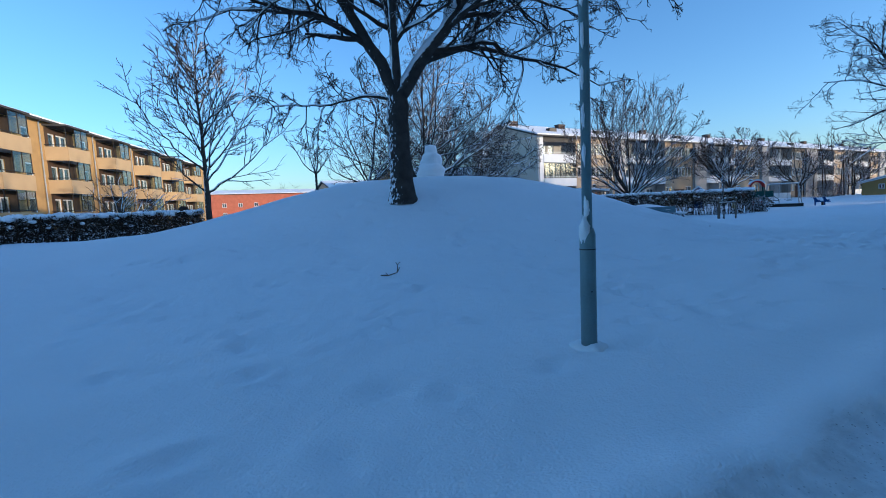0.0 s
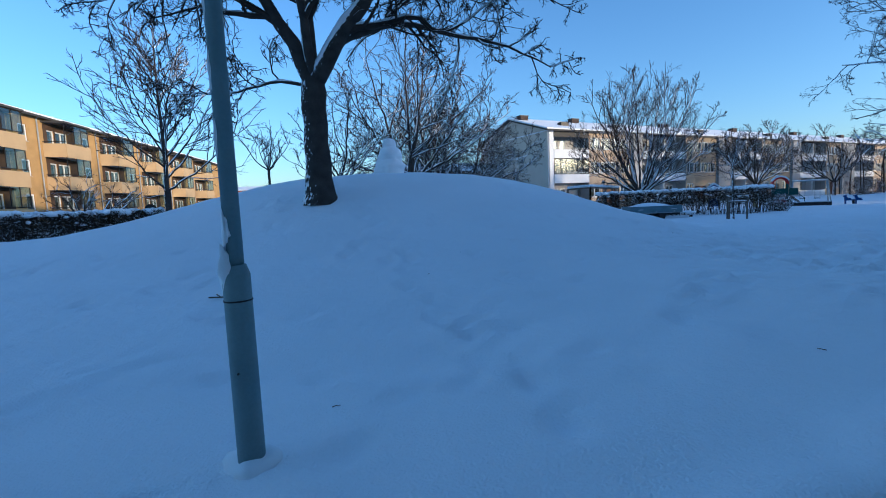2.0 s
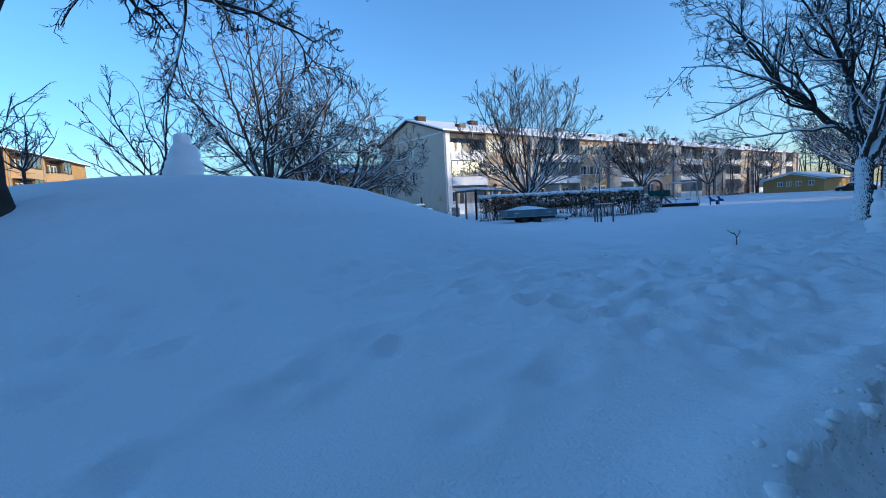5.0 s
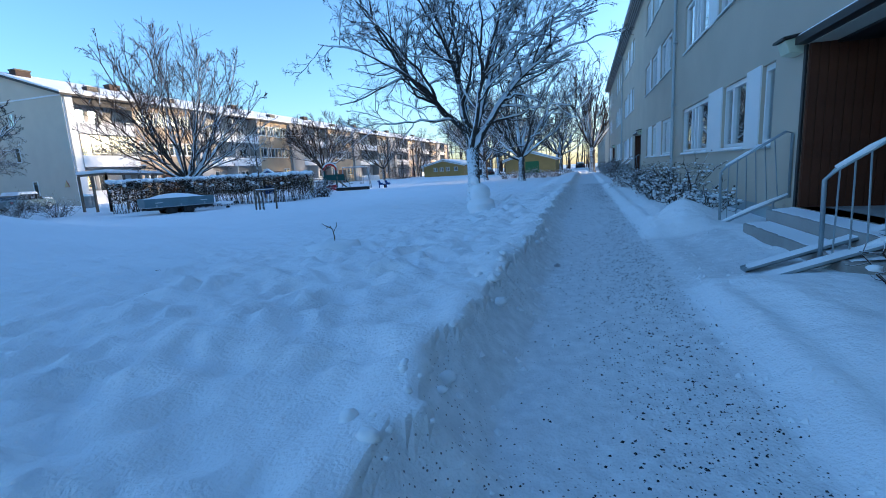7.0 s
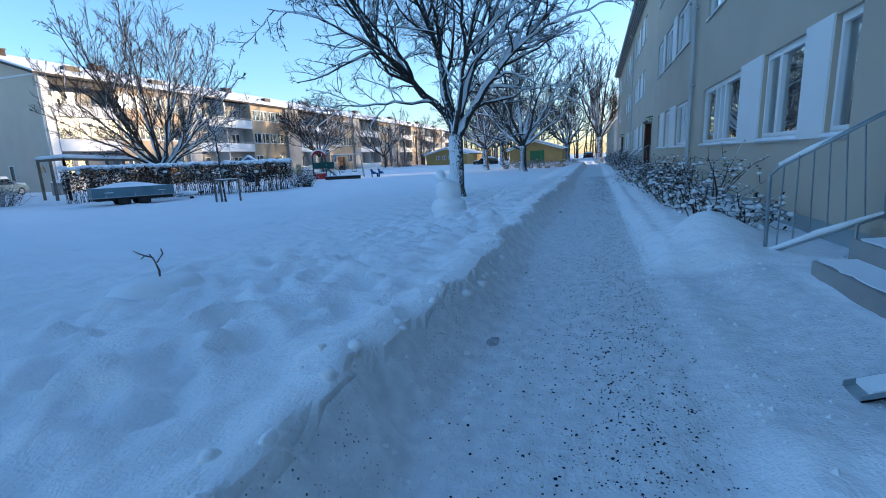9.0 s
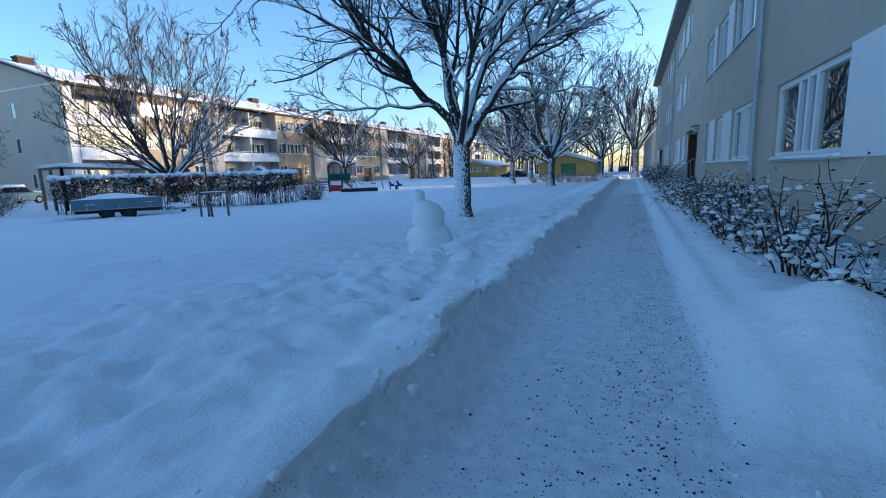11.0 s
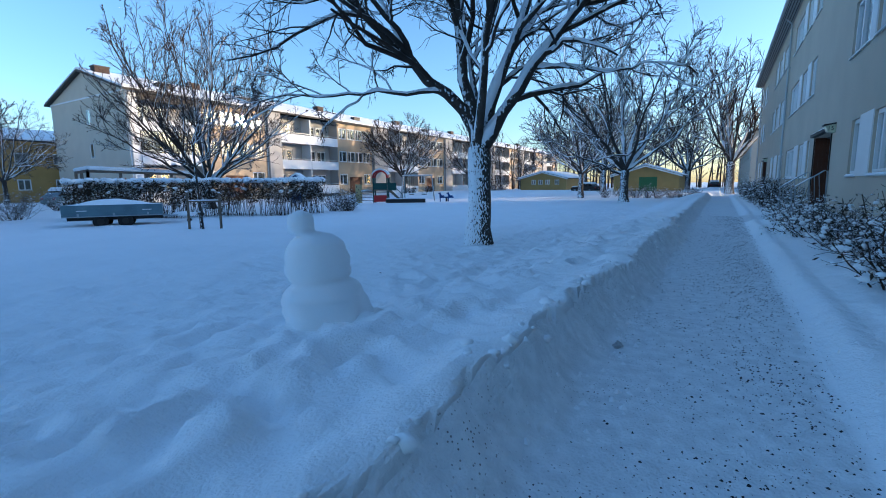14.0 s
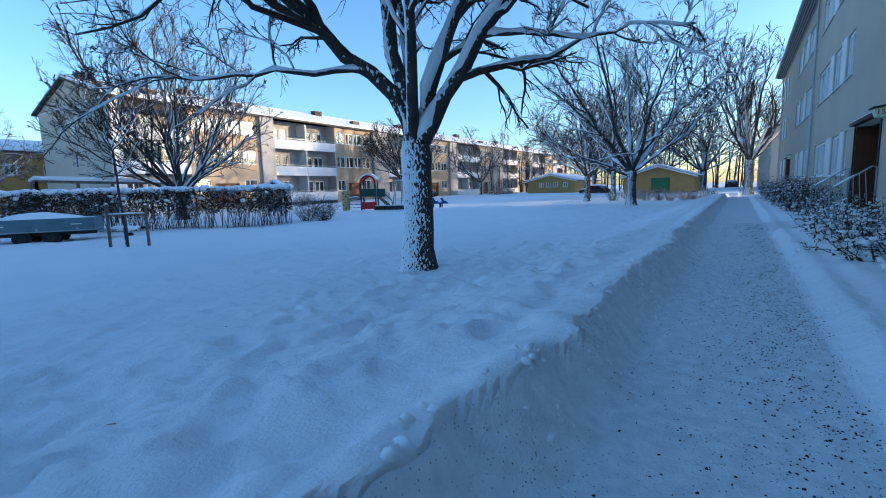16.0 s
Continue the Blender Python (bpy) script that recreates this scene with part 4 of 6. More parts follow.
def bough(rnd, p, d, length, r0, r1, n, wobble, lift):
    pts, rad = [p.copy()], [r0]
    for i in range(1, n + 1):
        d = Vector((d.x + rnd.gauss(0, wobble), d.y + rnd.gauss(0, wobble), d.z + rnd.gauss(0, wobble) + lift)).normalized()
        p = p + d * (length / n)
        pts.append(p.copy())
        rad.append(r0 + (r1 - r0) * i / n)
    return pts, rad, d


def unit(v):
    return v / (np.linalg.norm(v, axis=-1, keepdims=True) + 1e-9)


def grow(g, P, D, L, r0, r1, n, wobble, lift):
    """Crooked branches from many starting points at once; returns (k, n + 1, 3) and (k, n + 1)."""
    pts = [P]
    for i in range(n):
        D = unit(D + g.normal(0, wobble, D.shape) + np.array([0, 0, lift]))
        pts.append(pts[-1] + D * (L / n)[:, None])
    s = np.linspace(0, 1, n + 1)[None, :] ** 0.85
    return np.stack(pts, 1), r0[:, None] + (r1 - r0)[:, None] * s


def reach(P, D, crown):
    """How far one may go from P along D before leaving the rounded crown."""
    c, s = np.array([0, 0, crown[1]]), np.array([crown[0], crown[0], crown[2]])
    p, d = (P - c) / s, D / s
    a, b, q = (d * d).sum(1), (p * d).sum(1), (p * p).sum(1) - 1
    return np.where(q < 0, (-b + np.sqrt(np.maximum(b * b - a * q, 0))) / a, 0.12)


def side_shoots(g, pts, rad, L, m, ratio, angle, lift, n, wobble, twig, share, crown, start=0.18):
    k, p, _ = pts.shape
    f = start + (0.99 - start) * (np.arange(m)[None, :] + g.random((k, m))) / m
    i = np.minimum((f * (p - 1)).astype(int), p - 2)
    s = f * (p - 1) - i
    row = np.arange(k)[:, None]
    base = pts[row, i] * (1 - s)[..., None] + pts[row, i + 1] * s[..., None]
    along = unit(pts[row, i + 1] - pts[row, i])
    r0 = np.maximum((rad[row, i] * (1 - s) + rad[row, i + 1] * s) * share, twig)
    ln = L[:, None] * ratio * g.uniform(0.55, 1.25, (k, m)) * (1.2 - 0.55 * f)
    u = g.normal(0, 1, (k, m, 3))
    u = unit(u - (u * along).sum(2, keepdims=True) * along)
    a = angle * g.uniform(0.6, 1.25, (k, m))[..., None]
    D = unit(along * np.cos(a) + u * np.sin(a) + np.array([0, 0, lift * 4]))
    keep = g.random(k * m) > 0.12
    base, D, ln, r0 = base.reshape(-1, 3)[keep], D.reshape(-1, 3)[keep], ln.ravel()[keep], r0.ravel()[keep]
    if crown:
        ln = np.minimum(ln, reach(base, D, crown) * g.uniform(0.85, 1.06, len(ln)))
        ln = np.maximum(ln, 0.08)
    P, R = grow(g, base, D, ln, r0, np.maximum(r0 * 0.35, twig * 0.55), n, wobble, lift)
    return P, R, ln


SNOW_SIDE = np.array([-0.6, 0.22, 0.77])


def snow_caps(g, P, R, depth):
    """Snow lying along the upper and windward side of branches, thin or missing in places."""
    D = unit(np.gradient(P, axis=1))
    off = SNOW_SIDE - (D * SNOW_SIDE).sum(2, keepdims=True) * D
    flat = np.linalg.norm(off, axis=2)
    cover = np.clip(flat * 1.5 - 0.35, 0, 1) * np.clip(g.normal(0.85, 0.4, flat.shape), 0.0, 1.15)
    rad = (R * 0.8 + depth) * cover
    rad[:, 0] *= 0.6
    rad[:, -1] *= 0.25
    return P + unit(off) * (R * 0.58 + depth * 0.3)[..., None], np.maximum(rad, 0.0005)


def tree(label, x, y, seed, trunk_h, trunk_r, limbs, kids=(8, 6, 5, 3), ratio=(0.5, 0.44, 0.46, 0.5), lift=(0.05, 0.03, 0.0), wobble=0.14, lean=(0, 0), angle=(0.85, 0.8, 0.75), bark=None, twig=0.006, snow=0.012, sink=0.15, z=None, group="", crown=None):
    """limbs: (azimuth, elevation or several from base to tip, length, radius share, height share on the trunk or on the limb that it springs from).
    crown: radius, middle height and half height of the rounded outline."""
    g = np.random.default_rng(seed)
    gz = (ground_at(x, y) if z is None else z) - sink
    t = thing("tree", label, "tree", pose(x, y, gz), group)
    top = np.array([lean[0], lean[1], trunk_h + sink])
    hs = np.array([0, (sink + 0.1) / top[2], 0.22, 0.36, 0.5, 0.64, 0.78, 0.9, 1.0])
    tp = top[None, :] * hs[:, None] + g.normal(0, trunk_r * 0.06, (9, 3)) * (hs > 0.1)[:, None]
    tr = trunk_r * np.array([1.6, 1.25, 1.06, 1.0, 0.96, 0.94, 0.96, 1.0, 0.86])
    stems = []
    for az, el, ln, rr, h, *on in limbs:
        els = el if isinstance(el, tuple) else (el - 6, el, el + 4)
        a = radians(az)
        p = top * h
        if on:
            lp = stems[on[0]][0]
            p = lp[int(h * (len(lp) - 1))]
        n = 14
        e = np.radians(np.interp(np.linspace(0, 1, n), np.linspace(0, 1, len(els)), els))
        if crown:
            d0 = np.array([[math.cos(a) * math.cos(e[5]), math.sin(a) * math.cos(e[5]), math.sin(e[5])]])
            ln = min(ln * 1.25, float(reach(p[None, :], d0, crown)[0]) * g.uniform(0.86, 1.0))
        pts, drift = [p], a
        for i in range(n):
            drift += g.normal(0, 0.16)
            drift += (a - drift) * 0.25
            ei = e[i] + g.normal(0, 0.13)
            pts.append(pts[-1] + np.array([math.cos(drift) * math.cos(ei), math.sin(drift) * math.cos(ei), math.sin(ei)]) * ln / n)
        s = np.linspace(0, 1, n + 1)
        stems.append((np.array(pts), trunk_r * rr * (1 - 0.86 * s ** 0.8), ln))
    P, R = np.stack([s[0] for s in stems]), np.stack([s[1] for s in stems])
    L = np.array([s[2] for s in stems])
    groups, caps = [], [(P, R)]
    segs, sides, share = (6, 4, 3, 1), (6, 4, 3, 3), (0.62, 0.62, 0.7, 0.8)
    fat = (1.9, 1.4, 1.0, 0.8)
    for k in range(len(kids)):
        P, R, L = side_shoots(g, P, R, L, kids[k], ratio[min(k, len(ratio) - 1)], angle[min(k, 2)], lift[min(k, 2)], segs[k], wobble * (1 + 0.25 * k), twig * fat[k], share[k], crown)
        groups.append((sides[k], list(zip(P, R))))
        if k < 1:
            caps.append((P, R))
    part("trunk", tube_mesh("trunk", [(18, [(tp, tr)])], bark or BARK_PLAIN), None, t)
    for pts, rad, _ in stems:
        part("bough", tube_mesh("bough", [(10, [(pts, rad)])], BARK_PLAIN), None, t)
    part("crown", tube_mesh("crown", groups, TWIG), None, t)
    if snow:
        lying = []
        for i, (P, R) in enumerate(caps):
            Q, S = snow_caps(g, P, R, snow * (1.2, 0.7)[i])
            lying.append(((8, 5)[i], list(zip(Q, S))))
        tagged(part("branch_snow", tube_mesh("branch_snow", lying, SNOW), None, t), kind="stuff")
    return t


def ring(rnd, n, el, ln, rr, hs=0.97, spread=14):
    o = rnd.uniform(0, 360)
    return [(o + 360 * i / n + rnd.uniform(-20, 20), el + rnd.uniform(-spread, spread), ln * rnd.uniform(0.8, 1.15), rr * rnd.uniform(0.8, 1.1), hs) for i in range(n)]


tr_rnd = random.Random(11)
tree("large bare tree on the mound, dark bark, snow on its boughs", 5.25, 11.2, 21, 2.7, 0.29,
     [(150, (72, 58, 56, 60, 50), 7.0, 0.66, 0.96), (-28, (58, 50, 56, 50, 30), 7.4, 0.7, 0.95), (80, (84, 76, 70, 60), 7.0, 0.52, 1.0), (250, (66, 60, 52, 30), 6.2, 0.42, 0.98),
      (152, (24, -4, -14, 8, -10), 3.6, 0.16, 0.93), (140, (40, 22, 8, 2, -15), 5.8, 0.3, 0.28, 0), (185, (40, 20, 30, 8, -18), 5.4, 0.28, 0.36, 0), (215, (50, 34, 12, -12), 5.2, 0.28, 0.42, 0), (110, (50, 40, 20, 0), 5.2, 0.3, 0.4, 0), (165, (60, 40, 40, 20), 4.6, 0.28, 0.6, 0),
      (-30, (24, 6, -8, -26, -30), 5.2, 0.32, 0.2, 1), (-5, (40, 22, 6, -12, -24), 6.0, 0.3, 0.34, 1), (-60, (34, 18, 8, -14, -30), 5.8, 0.28, 0.3, 1), (40, (40, 20, 0, -20), 5.6, 0.28, 0.3, 1), (-35, (50, 36, 20, 0), 5.0, 0.28, 0.5, 1), (10, (60, 44, 30, 10), 4.6, 0.26, 0.62, 1),
      (235, (40, 22, 4, -16), 5.2, 0.26, 0.4, 3), (285, (40, 20, 4, -20), 5.2, 0.26, 0.4, 3), (265, (56, 40, 20), 4.6, 0.24, 0.6, 3), (60, (50, 30, 10), 5.0, 0.28, 0.35, 2), (120, (50, 36, 12), 4.8, 0.26, 0.4, 2), (-20, (56, 40, 12), 5.0, 0.26, 0.42, 2)],
     kids=(14, 8, 6, 3), ratio=(0.34, 0.46, 0.46, 0.5), lift=(0.0, -0.02, -0.02), wobble=0.23, angle=(0.95, 0.9, 0.8), twig=0.0085, snow=0.014)
tree("large bare park tree with wind-packed snow on its trunk", 29.5, 4.95, 33, 2.35, 0.28,
     [(124, (66, 34, 50, 58, 46), 7.6, 0.6, 0.92), (100, (82, 76, 72, 70), 7.6, 0.62, 0.98), (-50, (76, 70, 72, 66), 7.4, 0.56, 0.97), (-62, (60, 50, 52, 34, 20), 7.8, 0.6, 0.92), (60, (78, 74, 70), 6.8, 0.34, 0.97), (215, (62, 52, 50, 40), 7.0, 0.42, 0.96),
      (128, (-4, -10, 4, -12), 4.6, 0.2, 0.22, 0), (140, (40, 24, 20, 4), 5.4, 0.26, 0.4, 0), (95, (56, 50, 40, 20), 5.4, 0.28, 0.36, 0), (175, (44, 34, 24, 8), 5.2, 0.26, 0.4, 0), (120, (66, 50, 40), 4.6, 0.26, 0.6, 0),
      (35, (56, 42, 36, 20), 5.6, 0.3, 0.3, 1), (150, (56, 48, 40, 20), 5.4, 0.3, 0.36, 1), (205, (56, 40, 30, 10), 5.2, 0.26, 0.42, 1),
      (-10, (50, 36, 30, 10), 5.4, 0.28, 0.32, 2), (-90, (54, 40, 32, 14), 5.2, 0.28, 0.4, 2), (-45, (60, 50, 40), 5.0, 0.26, 0.55, 2),
      (-66, (4, -6, 8, -6), 3.6, 0.2, 0.3, 3), (-20, (50, 34, 20, 4), 5.2, 0.26, 0.36, 3), (-100, (46, 32, 18, 0), 5.0, 0.26, 0.4, 3), (-60, (66, 54, 40), 4.6, 0.26, 0.5, 3), (240, (50, 34, 20), 5.0, 0.26, 0.4, 5), (190, (50, 34, 20), 4.8, 0.24, 0.45, 5)],
     kids=(11, 7, 6, 3), ratio=(0.4, 0.44, 0.45, 0.5), lift=(0.03, 0.01, -0.01), wobble=0.19, bark=BARK, twig=0.0075, snow=0.02)
tree("bare park tree with snow along its trunk", 57.05, 6.35, 45, 2.4, 0.32,
     ring(tr_rnd, 8, 52, 10.0, 0.5) + [(130, (30, 20, 24), 7.5, 0.4, 0.85), (121, (62, 40, 44), 9, 0.45, 1.0), (-58, (62, 36, 40), 9, 0.45, 1.0), (30, 82, 9, 0.5, 1.0)], kids=(10, 7, 6, 2), ratio=(0.46, 0.46, 0.46, 0.5), wobble=0.22, twig=0.012, snow=0.02, crown=(8.2, 9.2, 8.4))
tree("bare round-crowned tree pruned to many stems", 38.3, 29.8, 52, 1.6, 0.34,
     ring(tr_rnd, 10, 40, 8.0, 0.36, 0.98, 8) + ring(tr_rnd, 8, 66, 9.0, 0.36), kids=(9, 6, 5, 3), lift=(0.045, 0.03, 0.02), ratio=(0.5, 0.48, 0.46, 0.5), angle=(0.62, 0.66, 0.7), wobble=0.12, z=0.0, twig=0.014, snow=0.012, crown=(6.9, 7.2, 6.4))
tree("bare round-crowned tree before the balconies", 74.5, 39.6, 57, 2.4, 0.34,
     ring(tr_rnd, 9, 38, 7.6, 0.45) + ring(tr_rnd, 5, 68, 7.4, 0.42), kids=(10, 7, 6), lift=(0.04, 0.03, 0.02), ratio=(0.5, 0.5, 0.5), angle=(0.7, 0.7, 0.7), z=0.0, twig=0.022, crown=(6.8, 6.5, 5.2))
bg = tree("bare spreading tree behind the mound", 14.9, 28.45, 61, 2.6, 0.24,
          ring(tr_rnd, 9, 34, 9.0, 0.42) + [(20, 80, 9, 0.6, 1.0), (160, 74, 9, 0.55, 0.8), (260, 66, 9, 0.5, 0.9)], kids=(10, 6, 5, 2), ratio=(0.46, 0.46, 0.46, 0.5), lift=(0.01, 0.0, -0.01), wobble=0.17, z=0.3, snow=0.006, twig=0.0135, group="park trees behind the mound", crown=(7.3, 6.9, 6.4))
tree("bare wide tree beside the gable", 22.8, 35.7, 63, 1.8, 0.3,
     ring(tr_rnd, 10, 34, 8.4, 0.42) + ring(tr_rnd, 5, 62, 8.4, 0.42), kids=(10, 6, 5, 2), ratio=(0.46, 0.46, 0.46, 0.5), lift=(0.01, 0.0, -0.01), wobble=0.18, z=0.2, snow=0.008, twig=0.015, crown=(7.6, 5.8, 5.6))
tree("slender bare tree in front of the yellow house", 1.3, 24.4, 71, 1.8, 0.14,
     [(90, (88, 86, 88), 7.4, 0.8, 1.0)] + [(137.5 * i, (32 + 2 * (i % 9), 50, 62 + 2 * (i % 5)), 4.9 - 0.15 * i + 0.25 * (i % 3), 0.36 - 0.008 * i, 0.0 + 0.036 * i, 0) for i in range(25)],
     kids=(9, 5, 3), lift=(0.03, 0.02, 0.01), ratio=(0.4, 0.42, 0.45), angle=(0.75, 0.75, 0.7), wobble=0.07, z=0.7, twig=0.0105, snow=0.006)
tree("small bare tree on the far side of the mound", 5.05, 19.0, 73, 0.9, 0.05,
     ring(tr_rnd, 6, 48, 1.7, 0.6, 0.95) + [(0, 82, 1.9, 0.7, 1.0)], kids=(6, 5, 3), wobble=0.2, twig=0.006, snow=0.004)
tree("bare open-crowned tree behind the top of the mound", 8.8, 22.8, 75, 1.3, 0.1,
     ring(tr_rnd, 8, 36, 3.2, 0.5, 0.9) + [(30, 82, 4.6, 0.75, 1.0), (200, 64, 3.8, 0.5, 1.0)], kids=(8, 5, 4), wobble=0.18, twig=0.008, snow=0.006, crown=(2.9, 3.3, 3.0))
tree("tall bare tree beside the end of the path", 72.0, -0.7, 81, 3.0, 0.36,
     ring(tr_rnd, 8, 62, 9.8, 0.46) + [(40, 84, 10, 0.6, 1.0)], kids=(10, 6, 5), lift=(0.05, 0.04, 0.02), ratio=(0.46, 0.46, 0.46), angle=(0.65, 0.7, 0.7), wobble=0.12, twig=0.018, z=0.1, crown=(6.6, 7.8, 6.6))
small = tree("bare tree near the sheds with snow on its branches", 66.0, 11.9, 83, 2.2, 0.22,
             ring(tr_rnd, 8, 45, 6.8, 0.5) + [(10, 80, 6.5, 0.5, 1.0)], kids=(9, 5, 5), ratio=(0.5, 0.48, 0.46), wobble=0.22, snow=0.014, twig=0.017, z=0.0, crown=(6.0, 6.2, 4.9), group="trees near the sheds")
far_tree = tree("bare tree far off beyond the sheds", 96.0, 19.0, 85, 3.0, 0.33, ring(tr_rnd, 8, 45, 10.0, 0.5) + [(10, 80, 9.5, 0.5, 1.0)],
                kids=(8, 5, 4), ratio=(0.5, 0.48, 0.46), wobble=0.22, snow=0.0, twig=0.032, z=-0.1, crown=(9.0, 9.2, 7.2), group="trees beyond the sheds")
for x, y, s, a in ((71.0, 13.2, 1.25, 70), (84, 13.5, 1.35, 250)):
    c = copy_thing(small, pose(x, y, -0.15, 0, 0, a))
    c.scale = (s, s, s)
for x, y, s, a in ((104, -9, 1.07, 100), (102, 4.5, 1.0, 10), (118, 6, 1.2, 300), (122, 22, 1.13, 50), (134, 14, 1.27, 260), (98, 40, 0.8, 120), (118, 39, 0.75, 220)):
    c = copy_thing(far_tree, pose(x, y, -0.15, 0, 0, a))
    c.scale = (s, s, s)
for x, y, s, a in ((18.6, 32.4, 0.9, 170), (32, 44.5, 0.6, 40)):
    c = copy_thing(bg, pose(x, y, 0.3, 0, 0, a))
    c.scale = (s, s, s)
tree("bare tree with drooping snowy boughs near the yellow house", -9.5, 22.5, 91, 1.6, 0.16,
     ring(tr_rnd, 7, 40, 4.6, 0.5), kids=(8, 5, 4), ratio=(0.46, 0.46, 0.46), lift=(0.0, -0.02, -0.02), wobble=0.2, twig=0.008)
tree("low multi-stemmed bare tree covered in snow", -2.2, 27.5, 93, 0.4, 0.12,
     ring(tr_rnd, 8, 40, 2.6, 0.5), kids=(7, 5, 3), wobble=0.2, group="snowy shrubs")


# ---- hedges and shrubs ----
def clumps(spots, rnd):
    """Many small soft lumps of snow in one shape; spots of (x, y, z, r)."""
    s = Shape()
    for x, y, z, r in spots:
        s.blob((x, y, z), (r * rnd.uniform(0.8, 1.5), r * rnd.uniform(0.8, 1.5), r * rnd.uniform(0.5, 0.8)), 4, 6, 0.5, rnd.randint(0, 999))
    return s


def hedge(label, p0, p1, thick, z0, z1, seed, density=120, leaf=1100, cap=0.12, low=0.35, group=""):
    """Close twiggy hedge with dry leaves and snow lying on top."""
    rnd = random.Random(seed)
    a, b = Vector((*p0, 0)), Vector((*p1, 0))
    ln = (b - a).length
    d = (b - a).normalized()
    n = Vector((-d.y, d.x, 0))
    t = thing("hedge", label, "hedge", pose(*p0, 0), group)
    stems, twigs = [], []
    leaves = Shape()
    snow = []
    for i in range(int(ln * density * 0.35)):
        u, v = rnd.uniform(0, ln), rnd.uniform(-0.5, 0.5) * thick
        base = d * u + n * v
        g = ground_at(p0[0] + base.x, p0[1] + base.y)
        top = z1 - 0.12 + 0.16 * rnd.random() + 0.1 * noise.noise((u * 0.8, seed, 0))
        p = Vector((base.x, base.y, min(g, z0) - 0.05))
        pts, rad, _ = bough(rnd, p, Vector((rnd.gauss(0, 0.12), rnd.gauss(0, 0.12), 1)).normalized(), top - p.z, 0.012, 0.005, 5, 0.1, 0.05)
        stems.append((pts, rad))
        for k in range(7):
            q = pts[rnd.randint(2, 5)]
            tp, tr, _ = bough(rnd, q, Vector((rnd.gauss(0, 1), rnd.gauss(0, 1), rnd.uniform(0, 0.9))).normalized(), rnd.uniform(0.15, 0.4), 0.006, 0.003, 2, 0.2, 0.05)
            if tp[-1].z < z1 + 0.08:
                twigs.append((tp, tr))
    for i in range(int(ln * leaf)):
        u, v = rnd.uniform(0, ln), rnd.uniform(-0.55, 0.55) * thick
        lo = max(0, low + 0.25 * noise.noise((u * 1.5, v, seed)))
        z = z0 + (z1 - z0) * (lo + (1 - lo) * rnd.random() ** 0.8)
        c = d * u + n * v + Vector((0, 0, z))
        r = rnd.uniform(0.03, 0.07)
        e1 = Vector((rnd.gauss(0, 1), rnd.gauss(0, 1), rnd.gauss(0, 1))).normalized()
        e2 = e1.cross(Vector((rnd.gauss(0, 1), rnd.gauss(0, 1), rnd.gauss(0, 1)))).normalized()
        leaves.face(c - e1 * r, c + e2 * r * 0.5, c + e1 * r, c - e2 * r * 0.5)
    for i in range(int(ln * 26 * max(cap / 0.12, 0.6))):
        u, v = rnd.uniform(0, ln), rnd.uniform(-0.5, 0.5) * thick
        c = d * u + n * v
        side = rnd.random() < 0.3
        snow.append((c.x, c.y, z1 - (rnd.uniform(0.1, 0.6) if side else rnd.uniform(-0.04, 0.08)), rnd.uniform(0.05, 0.14) * (0.6 if side else 1) * (1 + cap * 2)))
    tagged(part("branchwork", tube_mesh("branchwork", [(4, stems), (3, twigs)], HEDGE_TWIG), None, t), kind="stuff")
    tagged(part("leaves", leaves, HEDGE_LEAF, t), kind="stuff")
    tagged(part("snow_cap", clumps(snow, rnd), SNOW, t, "soft lumps of snow", smooth=True), kind="stuff")
    return t


hedge("clipped bare hedge with dry leaves and snow on top", (28.9, 25.8), (37.65, 18.4), 1.1, -0.1, 1.66, 1, cap=0.2)
hedge("dark clipped hedge under a thick cap of snow", (-16.0, 20.4), (1.0, 25.0), 1.0, 0.5, 1.66, 2, leaf=2200, cap=0.16, low=-1.0)


